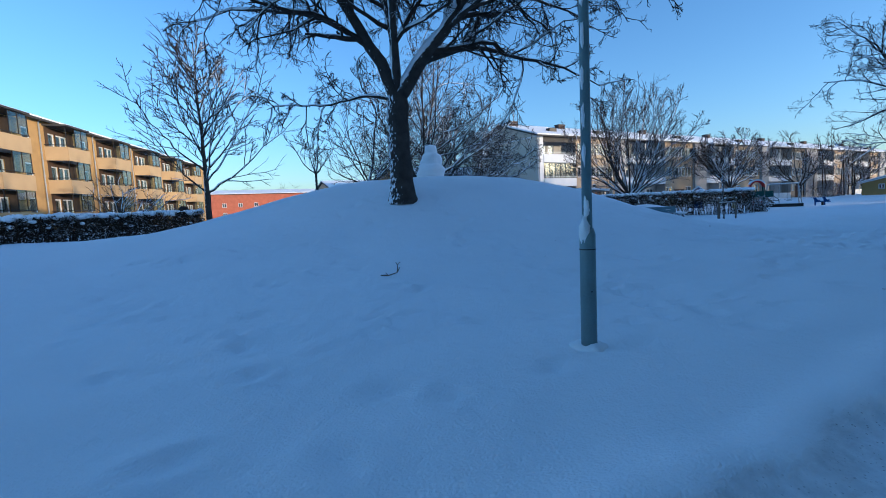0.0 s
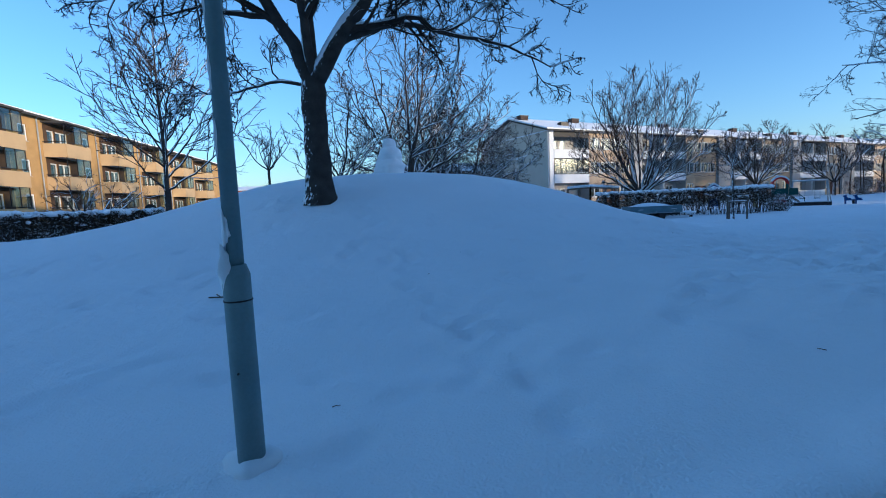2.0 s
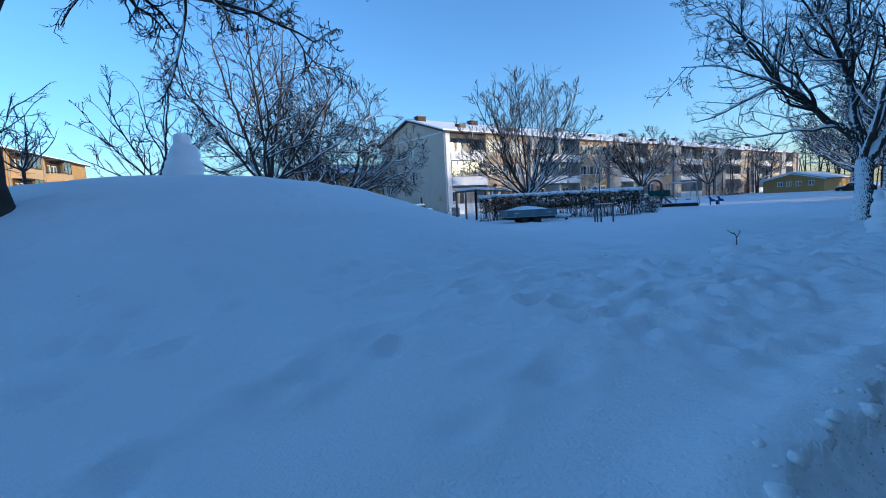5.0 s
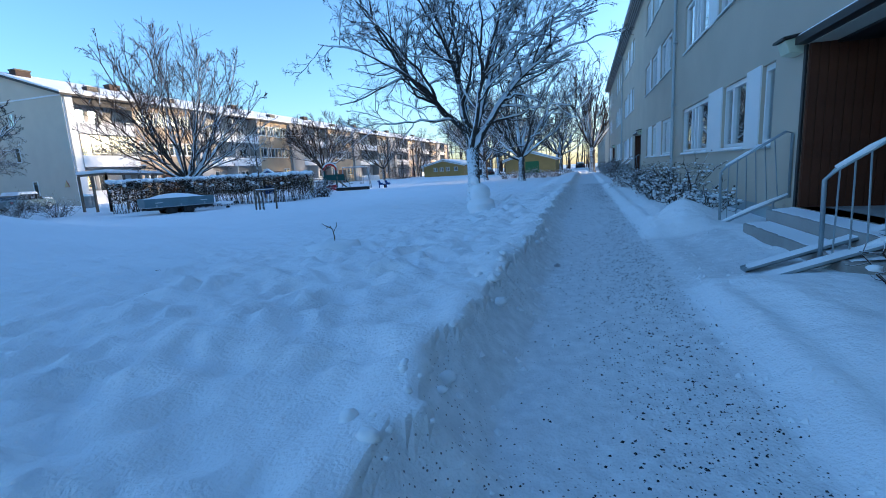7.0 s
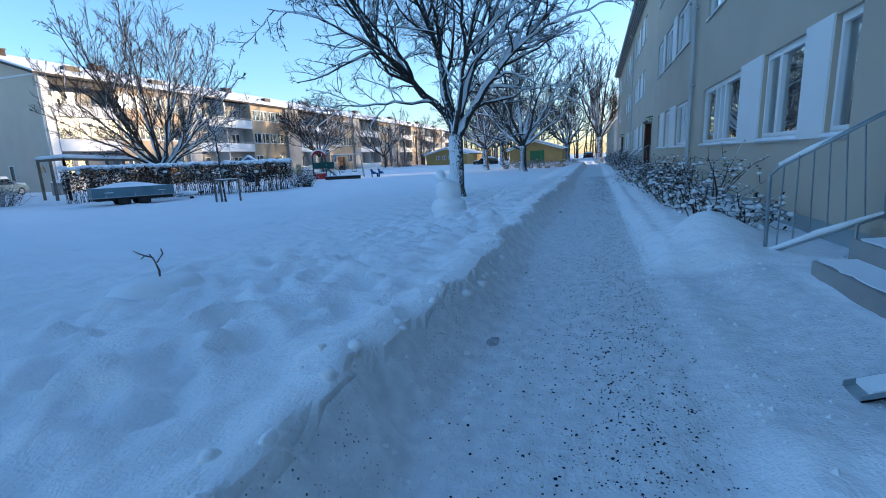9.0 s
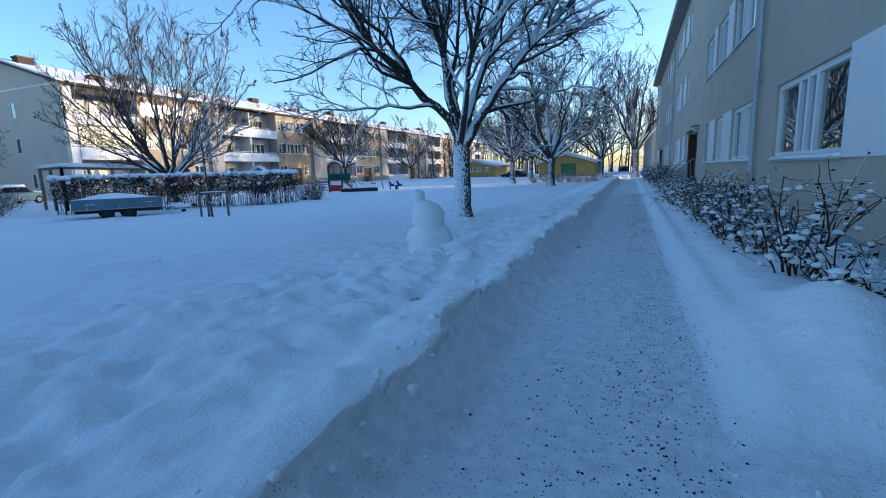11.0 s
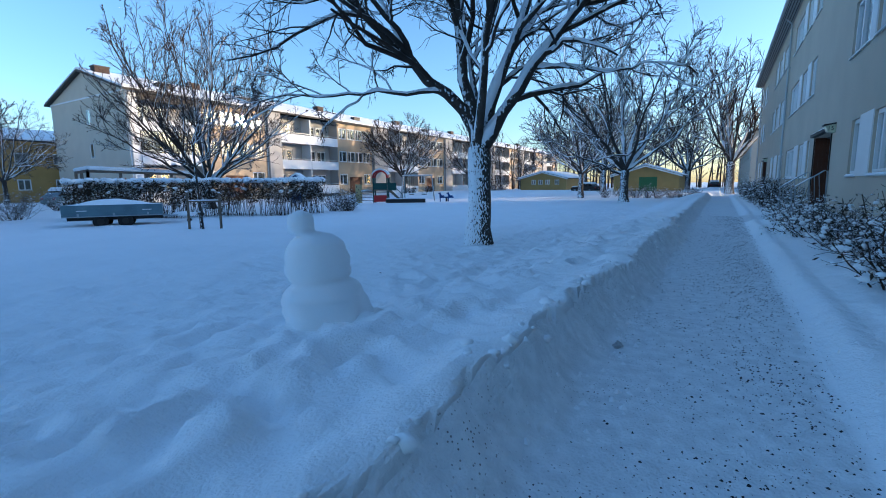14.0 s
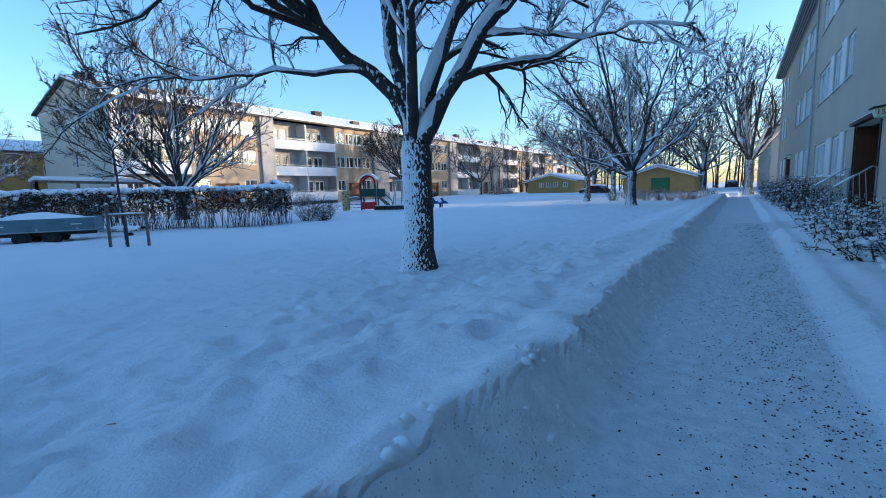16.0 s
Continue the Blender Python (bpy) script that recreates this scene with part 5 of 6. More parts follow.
def shrub(label, x, y, r, h, seed, stems=16, kids=5, snow=26, leafy=0, z=None, group="shrubs"):
    rnd = random.Random(seed)
    g = (ground_at(x, y) if z is None else z)
    t = thing("shrub", label, "shrub", pose(x, y, g), group)
    big, fine, lumps = [], [], []
    leaves = Shape()
    for i in range(stems):
        a = rnd.uniform(0, 6.28)
        q = rnd.uniform(0, 0.35) * r
        out = rnd.uniform(0.2, 0.9) * r / h
        d = Vector((math.cos(a) * out, math.sin(a) * out, 1)).normalized()
        pts, rad, _ = bough(rnd, Vector((q * math.cos(a), q * math.sin(a), -0.08)), d, h * rnd.uniform(0.75, 1.2), 0.011, 0.005, 5, 0.13, 0.0)
        big.append((pts, rad))
        for k in range(kids):
            p = pts[rnd.randint(1, 5)]
            tp, tr, _ = bough(rnd, p, Vector((rnd.gauss(0, 1), rnd.gauss(0, 1), rnd.uniform(-0.1, 1))).normalized(), h * rnd.uniform(0.2, 0.5), 0.006, 0.0035, 3, 0.22, 0.0)
            fine.append((tp, tr))
            if rnd.random() < snow / (stems * kids):
                e = tp[rnd.randint(1, 3)]
                low = 1 - min(1, max(0, e.z / h))
                lumps.append((e.x, e.y, e.z + 0.01, rnd.uniform(0.01, 0.03) + 0.05 * low * rnd.random()))
            for m in range(leafy):
                e = tp[rnd.randint(1, 3)] + Vector((rnd.gauss(0, 0.03), rnd.gauss(0, 0.03), rnd.gauss(0, 0.03)))
                e1 = Vector((rnd.gauss(0, 1), rnd.gauss(0, 1), rnd.gauss(0, 0.6))).normalized() * rnd.uniform(0.025, 0.05)
                e2 = e1.orthogonal().normalized() * 0.016
                leaves.face(e - e1, e + e2, e + e1, e - e2)
    tagged(part("branchwork", tube_mesh("branchwork", [(5, big), (3, fine)], HEDGE_TWIG), None, t), kind="stuff")
    if leafy:
        tagged(part("leaves", leaves, HEDGE_LEAF, t), kind="stuff")
    if lumps:
        tagged(part("snow_clumps", clumps(lumps, rnd), SNOW, t, smooth=True), kind="stuff")
    return t


sh = random.Random(4)
for i in range(13):
    x = 19.9 + i * 1.25 + sh.uniform(-0.3, 0.3)
    shrub("bare twiggy shrub weighed down with snow by the wall", x, -1.8 + sh.uniform(-0.25, 0.25), sh.uniform(0.7, 1.05), sh.uniform(0.5, 1.0), 100 + i, sh.randint(16, 32), 8, 95, 1, group="wall shrubs")
for i in range(13):
    x = 41.6 + i * 1.35 + sh.uniform(-0.3, 0.3)
    shrub("dense snowy shrub with a few dry leaves by the wall", x, -1.8 + sh.uniform(-0.25, 0.2), 0.8, sh.uniform(0.85, 1.1), 150 + i, 26, 8, 90, 3, group="wall shrubs")
for i, (x, y) in enumerate(((13.9, -2.2), (13.2, -2.0))):
    shrub("bare thorny shrub beside the entrance steps", x, y, 0.5, 0.5, 180 + i, 10, 4, 6, 0, group="wall shrubs")
for i in range(9):
    shrub("snow-covered low shrub in front of the shed", 67.5 + sh.uniform(-1.2, 1.2), 2.1 + i * 0.95, 0.9, sh.uniform(0.8, 1.1), 200 + i, 30, 7, 80, 2, z=-0.1, group="shrub bed")
for i, (x, y, r, h) in enumerate(((39.0, 18.9, 0.9, 1.2), (39.9, 18.8, 0.9, 1.1), (40.8, 19.4, 0.8, 0.9), (27.6, 28.2, 1.3, 1.0), (26.3, 29.5, 1.3, 0.9), (25.0, 31.5, 1.3, 0.9), (30, 36, 1.4, 1.3), (33, 38.5, 1.4, 1.2))):
    shrub("rounded bare bush dusted with snow", x, y, r, h, 230 + i, 34, 8, 70, 0, z=-0.1)
for i, (x, y, r, h) in enumerate(((96, 36, 3.5, 3.2), (101, 37, 3.5, 3.0), (106, 38, 3.2, 2.6), (84, 41.5, 1.2, 1.3), (79, 41.5, 1.2, 1.2), (58, 41.5, 1.2, 1.3))):
    shrub("large brown bare bush by the far house", x, y, r, h, 260 + i, 60, 10, 30, 0, z=-0.1)


# ---- the mound, lawn and path ----
def snowman(label, x, y, balls, seed):
    """Stacked uneven balls of snow, one mesh."""
    s = Shape()
    n, rings = 22, 30
    zs = [0.0]
    H = balls[-1][1] + balls[-1][2]
    k0 = len(s.v)
    for i in range(rings + 1):
        z = H * i / rings
        for j in range(n):
            a = 2 * math.pi * j / n
            r, ox, oy = 0.0, 0.0, 0.0
            for br, bz, bh, bx, by in balls:
                q = 1 - abs((z - bz) / bh) ** 3
                if q > 0 and br * q ** 0.4 > r:
                    r, ox, oy = br * q ** 0.4, bx, by
            r = max(r, 0.012) * (1 + 0.22 * noise.noise((math.cos(a) * 1.3, math.sin(a) * 1.3, z * 3 + seed)) + 0.1 * noise.noise((math.cos(a) * 5, math.sin(a) * 5, z * 11 + seed)))
            s.v.append((ox + r * math.cos(a), oy + r * math.sin(a), z))
    for i in range(rings):
        for j in range(n):
            q = k0 + i * n
            s.f.append((q + j, q + (j + 1) % n, q + n + (j + 1) % n, q + n + j))
    s.f.append(tuple(range(k0 + rings * n, k0 + (rings + 1) * n)))
    ob = new("snowman", s.mesh("snowman", SNOW, True))
    ob.location = (x, y, ground_at(x, y) - 0.08)
    sm = ob.modifiers.new("soft", "SMOOTH")
    sm.iterations, sm.factor = 1, 0.4
    return tagged(ob, label, "snowman", "snowmen")


snowman("lumpy snowman of three stacked snowballs on the lawn", 22.65, 3.15, [(0.4, 0.22, 0.34, 0.02, -0.02), (0.29, 0.7, 0.26, -0.02, 0.03), (0.12, 1.02, 0.15, -0.09, 0.14)], 1)
snowman("tall weathered snowman on top of the mound", 8.9, 16.2, [(0.56, 0.25, 0.5, 0, 0), (0.42, 0.75, 0.38, 0.03, 0), (0.24, 1.2, 0.24, 0, 0)], 5)

mast = thing("lamp_post", "grey-green painted steel lamp post with frozen snow", "lamp post", pose(2.98, 2.74, ground_at(2.98, 2.74) - 0.1))
part("lower_tube", Shape().tube([(0, 0, 0), (0, 0, 1.08), (0, 0, 1.13)], [0.068, 0.066, 0.05], 24), POLE, mast, smooth=True)
part("upper_tube", Shape().tube([(0, 0, 1.1), (0, 0, 6.5)], [0.042, 0.036], 20), POLE, mast, smooth=True)
part("collar", Shape().tube([(0, 0, 0.95), (0, 0, 0.958)], [0.069, 0.069], 24), DARKMETAL, mast)
part("hatch_bolt", Shape().tube([(-0.03, -0.064, 0.6), (-0.033, -0.07, 0.6)], 0.006, 6), DARKMETAL, mast)
part("base_snow", Shape().blob((0, 0, 0.09), (0.17, 0.17, 0.06), 6, 14, 0.5, 3), SNOW, mast, smooth=True)
part("stuck_snow", Shape().blob((-0.045, -0.01, 1.12), (0.035, 0.04, 0.1), 7, 10, 0.9, 8), SNOW, mast, "snow frozen on the joint", smooth=True)
part("stuck_snow", Shape().blob((-0.03, -0.02, 1.3), (0.02, 0.03, 0.09), 7, 10, 0.9, 9), SNOW, mast, "snow frozen on the joint", smooth=True)
for i in range(9):
    part("stuck_snow", Shape().blob((-0.036, -0.012 + 0.004 * (i % 3), 1.75 + i * 0.31), (0.012, 0.02, 0.09), 6, 8, 0.8, 20 + i), SNOW, mast, smooth=True)


def stick(name, label, x, y, paths, rot=0.0, mound=False, group="fallen twigs"):
    t = thing(name, label, "twig", pose(x, y, ground_at(x, y), 0, 0, rot), group)
    for i, (pts, r) in enumerate(paths):
        part("stem" if i == 0 else "side_twig", Shape().tube(pts, [r, r * 0.9] + [r * 0.6] * (len(pts) - 2), 6), STICK, t, smooth=True)
    if mound:
        part("snow_heap", Shape().blob((0, 0, -0.02), (0.42, 0.42, 0.16), 8, 18, 0.3, 2), SNOW, t, smooth=True)


stick("branch", "dark fallen branch lying on the mound", 3.03, 7.04, [([(-0.25, 0, 0.03), (-0.05, 0.02, 0.0), (0.12, 0, 0.03), (0.2, 0.02, 0.1)], 0.012), ([(0.12, 0, 0.03), (0.16, 0.02, 0.16), (0.2, 0, 0.2)], 0.009), ([(-0.1, 0, 0.01), (-0.16, -0.02, 0.06)], 0.007), ([(0.16, 0.02, 0.14), (0.1, 0, 0.2)], 0.006)], 20)
stick("branch", "small twig standing upright in a heap of snow", 15.55, 3.85, [([(0, 0, 0), (0.01, 0, 0.18), (-0.02, 0, 0.28), (-0.04, 0.03, 0.35)], 0.011), ([(0.0, 0, 0.26), (0.05, -0.03, 0.34), (0.03, -0.04, 0.39)], 0.008), ([(-0.02, 0.01, 0.31), (-0.1, 0.07, 0.36), (-0.14, 0.1, 0.4)], 0.007), ([(-0.07, 0.05, 0.34), (-0.12, 0.04, 0.32)], 0.005)], 0, True)
lg = random.Random(8)
for i in range(16):
    x, y = lg.uniform(0.5, 27), lg.uniform(1.8, 7)
    stick("twig", "short dark twig lying on the snow", x, y, [([(-0.025, 0, 0.008), (0, 0.005, 0.01), (0.03, 0, 0.008)], 0.0035)], lg.uniform(0, 360))
for i, (x, y) in enumerate(((18.67, 1.55), (15.45, 0.6), (23.45, 0.65))):
    ob = part("snow_clod", Shape().blob((0, 0, 0), (0.06, 0.04, 0.028), 7, 12, 0.9, 40 + i), CLOD, smooth=True)
    ob.location = (x, y, ground_at(x, y) + 0.005)
    tagged(ob, "dirty frozen lump beside the path", "clod", "dirty lumps")

gr = random.Random(17)
spots = []
while len(spots) < 17000:
    x, y = 6 + 34 * gr.random() ** 1.15, gr.uniform(-0.74, 0.66)
    keep = 0.3 + 0.7 * math.exp(-((y + 0.35) / 0.32) ** 2)
    if y > 0.35:
        keep *= 0.45
    if gr.random() < keep * (0.5 + float(vnoise(x * 1.7, y * 1.7, 31)) * 0.9 + 0.3) and (x > 9.5 or gr.random() < 0.3):
        spots.append((x, y, 0.45 + 1.1 * gr.random() ** 2))
scatter("path_grit", spots, 0.0085, GRIT, "dark crushed stone grit strewn on packed snow", "grit")
spots = []
for i in range(1100):
    x = gr.uniform(8, 36)
    spots.append((x, 0.66 + gr.gauss(0, 0.12), 0.3 + gr.random() ** 3 * 1.2))
for i in range(700):
    x = gr.uniform(8, 36)
    spots.append((x, -0.78 + gr.gauss(0, 0.1), 0.3 + gr.random() ** 3 * 1.1))
for i in range(160):
    spots.append((gr.uniform(14.6, 17.9), gr.uniform(-1.9, -0.9), 0.3 + gr.random() ** 3 * 1.0))
lump = Shape()
for i in range(230):
    x = gr.uniform(8.5, 36)
    y = float(crest(x)) + gr.gauss(0.05, 0.1)
    r = 0.012 + 0.034 * gr.random() ** 2
    lump.blob((x, y, ground_at(x, y) + r * 0.1), (r * gr.uniform(0.9, 1.6), r * gr.uniform(0.9, 1.5), r * 0.8), 4, 7, 0.6, i)
tagged(part("snow_lumps", lump, SNOW, smooth=True), "broken lumps of ploughed snow on the bank", "snow", kind="stuff")
scatter("snow_crumbs", spots, 0.022, SNOW, "crumbled lumps of ploughed snow along the path", "snow", 0.8)


# ---- trailer, stakes, playground ----
def trailer():
    t = thing("trailer", "steel-sided twin-axle trailer heaped with snow", "trailer", pose(28.75, 20.95, -0.24, 0, 0, -29))
    L, W = 1.62, 0.82
    for nm, s in (("side_panel", (-L, -W, L, -W + 0.035)), ("side_panel", (-L, W - 0.035, L, W)), ("tailboard", (-L, -W + 0.037, -L + 0.035, W - 0.037)), ("headboard", (L - 0.035, -W + 0.037, L, W - 0.037))):
        p = part(nm, Shape().box(s[0], s[1], 0.5, s[2], s[3], 0.92), TRAILERMAT, t, bevel=0.008)
        if nm == "side_panel":
            y = s[1] - 0.012 if s[1] < 0 else s[3]
            for z in (0.52, 0.64, 0.76, 0.88):
                part("rib", Shape().box(-L, y, z, L, y + 0.012, z + 0.03), TRAILERMAT, p)
            for x in (-L + 0.5, 0.0, L - 0.5):
                part("latch", Shape().box(x - 0.03, y - 0.004, 0.5, x + 0.03, y + 0.016, 0.6), STEEL, p)
            for x in (-1.0, 1.1):
                part("reflector", Shape().box(x - 0.16, y - 0.002, 0.69, x + 0.16, y + 0.014, 0.72), WHITE, p, "pale reflective strip")
    part("bed", Shape().box(-L, -W, 0.46, L, W, 0.498), STEEL, t)
    ch = part("chassis", Shape().box(-L + 0.1, -0.5, 0.32, L, -0.42, 0.458).box(-L + 0.1, 0.42, 0.32, L, 0.5, 0.458).box(-0.5, -0.7, 0.2, -0.4, 0.7, 0.3).box(0.3, -0.7, 0.2, 0.4, 0.7, 0.3), DARKMETAL, t)
    part("drawbar", Shape().tube([(L - 0.2, -0.4, 0.4), (L + 1.0, 0, 0.38), (L + 1.35, 0, 0.4)], 0.035, 6).tube([(L - 0.2, 0.4, 0.4), (L + 1.0, 0, 0.38)], 0.035, 6), STEEL, t)
    part("jockey_wheel", Shape().tube([(L + 0.95, -0.04, 0.14), (L + 0.95, 0.04, 0.14)], 0.1, 14), RUBBER, t)
    part("coupling", Shape().box(L + 1.3, -0.06, 0.36, L + 1.55, 0.06, 0.46), DARKMETAL, t, bevel=0.02)
    for x in (-0.45, 0.35):
        for y in (-0.78, 0.62):
            w = part("wheel", Shape().tube([(x, y, 0.27), (x, y + 0.02, 0.27), (x, y + 0.14, 0.27), (x, y + 0.16, 0.27)], [0.2, 0.26, 0.26, 0.2], 20), RUBBER, t, smooth=True)
            part("rim", Shape().tube([(x, y - 0.006, 0.27), (x, y + 0.03, 0.27)], 0.12, 16), DARKMETAL, w)
    for y in (-0.8, 0.62):
        part("mudguard", Shape().prism([(-0.85, 0.5), (-0.8, 0.56), (0.7, 0.56), (0.75, 0.5), (0.72, 0.49), (0.68, 0.53), (-0.78, 0.53), (-0.82, 0.49)], "y", y, y + 0.18), DARKMETAL, t)
    s = Shape()
    n, m = 26, 14
    for i in range(n + 1):
        for j in range(m + 1):
            u, v = i / n, j / m
            z = 0.86 + 0.27 * (math.sin(math.pi * u) * math.sin(math.pi * v)) ** 0.8 * (0.8 + 0.25 * math.cos(5 * (u - 0.42))) + 0.03 * noise.noise((u * 6, v * 4, 0))
            s.v.append((-L + 0.02 + u * (2 * L - 0.04), -W + 0.02 + v * (2 * W - 0.04), z if 0 < i < n and 0 < j < m else 0.9))
    for i in range(n):
        for j in range(m):
            q = i * (m + 1) + j
            s.f.append((q, q + m + 1, q + m + 2, q + 1))
    part("load_of_snow", s, SNOW, t, smooth=True)
    part("drawbar_snow", Shape().blob((L + 0.75, 0, 0.42), (0.5, 0.22, 0.1), 6, 12, 0.5, 4), SNOW, t, smooth=True)


trailer()

stakes = thing("tree_stakes", "three weathered wooden stakes with cross battens", "stakes", pose(29.2, 15.85, -0.2))
for x, y, h in ((-0.32, 0.21, 1.35), (0.49, -0.4, 1.3), (0.25, 0.45, 1.3)):
    s = part("stake", Shape().tube([(x, y, 0), (x + 0.01, y, h)], [0.045, 0.042], 10), STICK, stakes, smooth=True)
    part("stake_snow", Shape().blob((x + 0.01, y, h + 0.01), (0.05, 0.05, 0.04), 5, 8, 0.3, 1), SNOW, s, smooth=True)
for a, b in (((-0.32, 0.21), (0.25, 0.45)), ((-0.32, 0.21), (0.49, -0.4)), ((0.25, 0.45), (0.49, -0.4))):
    p = part("batten", Shape().tube([(*a, 1.02), (*b, 1.02)], 0.028, 6), STICK, stakes)
    part("batten_snow", Shape().tube([(*a, 1.05), (*b, 1.05)], 0.022, 6), SNOW, p, smooth=True)
tree("staked young bare tree with a thin trunk", 29.3, 15.95, 301, 3.0, 0.04, ring(tr_rnd, 6, 55, 1.5, 0.5, 0.97) + [(0, 80, 1.7, 0.6, 1.0)] + ring(tr_rnd, 5, 30, 1.1, 0.4, 0.75), kids=(5, 3), snow=0.003, lean=(-0.1, 0.05), twig=0.006)


def facing(x, y, z=-0.1, a=-58.4):
    return pose(x, y, z, 0, 0, a)


def play_tower():
    t = thing("play_tower", "climbing tower with red arched roof, slide and stairs", "play tower", facing(49.4, 23.8))
    for x in (-0.55, 0.55):
        for y in (-0.55, 0.55):
            part("post", Shape().box(x - 0.05, y - 0.05, 0, x + 0.05, y + 0.05, 2.05), DKGREEN, t)
    part("deck", Shape().box(-0.6, -0.6, 1.0, 0.6, 0.6, 1.06), STICK, t)
    part("low_panel", Shape().box(-0.5, -0.62, 0.1, 0.5, -0.58, 0.62), RED, t, "red play panel")
    part("rail_panel", Shape().box(-0.5, -0.62, 1.07, 0.5, -0.585, 1.6), DKGREEN, t, "dark green panel")
    for y in (-0.62, 0.58):
        arc = [math.pi * i / 12 for i in range(13)]
        s = Shape().prism([(0.62 * math.cos(a), 2.0 + 0.62 * math.sin(a)) for a in arc] + [(0.5 * math.cos(a), 2.0 + 0.5 * math.sin(a)) for a in arc[::-1]], "y", y, y + 0.04)
        part("arch", s, RED, t, "red arched gable")
    s, sn = Shape(), Shape()
    n = 14
    for i in range(n):
        a0, a1 = math.pi * i / n, math.pi * (i + 1) / n
        s.face((0.63 * math.cos(a0), -0.65, 2.0 + 0.63 * math.sin(a0)), (0.63 * math.cos(a0), 0.75, 2.0 + 0.63 * math.sin(a0)), (0.63 * math.cos(a1), 0.75, 2.0 + 0.63 * math.sin(a1)), (0.63 * math.cos(a1), -0.65, 2.0 + 0.63 * math.sin(a1)))
    arc = [math.pi * (2 + 10 * i / 12) / 14 for i in range(13)]
    sn.prism([(0.635 * math.cos(a), 2.0 + 0.635 * math.sin(a)) for a in arc] + [(0.75 * math.cos(a), 2.0 + 0.76 * math.sin(a)) for a in arc[::-1]], "y", -0.6, 0.72)
    r = part("arched_roof", s, RED, t, smooth=True)
    part("roof_snow", sn, SNOW, r)
    st = part("stairs", Shape().prism([(0.6, 1.0), (1.7, 0.0), (1.85, 0.0), (0.75, 1.06)], "y", -0.45, -0.4).prism([(0.6, 1.0), (1.7, 0.0), (1.85, 0.0), (0.75, 1.06)], "y", 0.4, 0.45), STICK, t)
    for i in range(5):
        part("tread", Shape().box(0.72 + 0.2 * i, -0.4, 0.84 - 0.185 * i, 0.94 + 0.2 * i, 0.4, 0.88 - 0.185 * i), STICK, st)
    part("stair_rail", Shape().tube([(0.6, -0.43, 1.75), (1.75, -0.43, 0.7), (1.8, -0.43, 0.0)], 0.03, 8), DKGREEN, t)
    part("side_panel", Shape().box(0.62, -0.6, 1.0, 1.3, -0.56, 1.6), DKGREEN, t, bevel=0.03)
    br = part("net_bridge", Shape().box(-1.7, -0.5, 0.86, -0.6, 0.5, 0.92), STICK, t)
    for i in range(5):
        part("bridge_bar", Shape().box(-1.65, -0.52, 0.2 + 0.25 * i, -0.6, -0.48, 0.24 + 0.25 * i), STICK, br)
    cl = part("climbing_wall", Shape().box(-2.0, -0.55, 0.0, -1.65, -0.49, 1.5), YELLOWP, t, "yellow holed climbing panel")
    part("climbing_wall", Shape().box(-2.0, 0.49, 0.0, -1.65, 0.55, 1.5), YELLOWP, t, "yellow holed climbing panel")
    for i in range(6):
        part("hole", Shape().tube([(-1.82 + 0.08 * (-1) ** i, -0.556, 0.2 + 0.22 * i), (-1.82 + 0.08 * (-1) ** i, -0.552, 0.2 + 0.22 * i)], 0.06, 10), DARKMETAL, cl)
    part("deck_snow", Shape().blob((-1.2, 0, 0.95), (0.5, 0.42, 0.12), 6, 12, 0.4, 6), SNOW, t, smooth=True)


play_tower()

swing = thing("swing_set", "grey steel swing set with two hanging seats", "swing", facing(55.0, 24.0))
for x in (-1.3, 1.3):
    for y in (-0.8, 0.8):
        part("leg", Shape().tube([(x + (0.25 if x > 0 else -0.25), y, 0), (x, 0, 2.25)], 0.05, 8), STEEL, swing, smooth=True)
part("crossbar", Shape().tube([(-1.4, 0, 2.25), (1.4, 0, 2.25)], 0.05, 8), STEEL, swing, smooth=True)
part("bar_snow", Shape().tube([(-1.38, 0, 2.31), (1.38, 0, 2.31)], 0.04, 8), SNOW, swing, smooth=True)
for x in (-0.55, 0.6):
    seat = part("seat", Shape().box(x - 0.22, -0.12, 0.52, x + 0.22, 0.12, 0.57), RUBBER, swing, bevel=0.015)
    part("seat_snow", Shape().blob((x, 0, 0.6), (0.2, 0.11, 0.06), 5, 10, 0.3, 2), SNOW, seat, smooth=True)
    for dx in (-0.2, 0.2):
        part("chain", Shape().tube([(x + dx, 0, 0.55), (x + dx * 0.9, 0, 2.2)], 0.01, 5), DARKMETAL, seat)
edge = thing("sandbox_edge", "dark timber sandpit edge under snow", "sandpit", facing(50.0, 21.8))
part("beam", Shape().box(-1.6, -0.12, 0.0, 1.6, 0.12, 0.3), DARKMETAL, edge, bevel=0.02)
part("beam_snow", Shape().box(-1.55, -0.1, 0.302, 1.55, 0.11, 0.36), SNOW, edge, bevel=0.025)

rider = thing("spring_rider", "blue double horse-shaped spring rider", "spring rider", facing(53.3, 19.9))
part("base", Shape().tube([(0, 0, 0.0), (0, 0, 0.3)], 0.09, 10), DARKMETAL, rider)
part("bench", Shape().box(-0.6, -0.12, 0.3, 0.6, 0.12, 0.4), BLUE, rider, bevel=0.02)
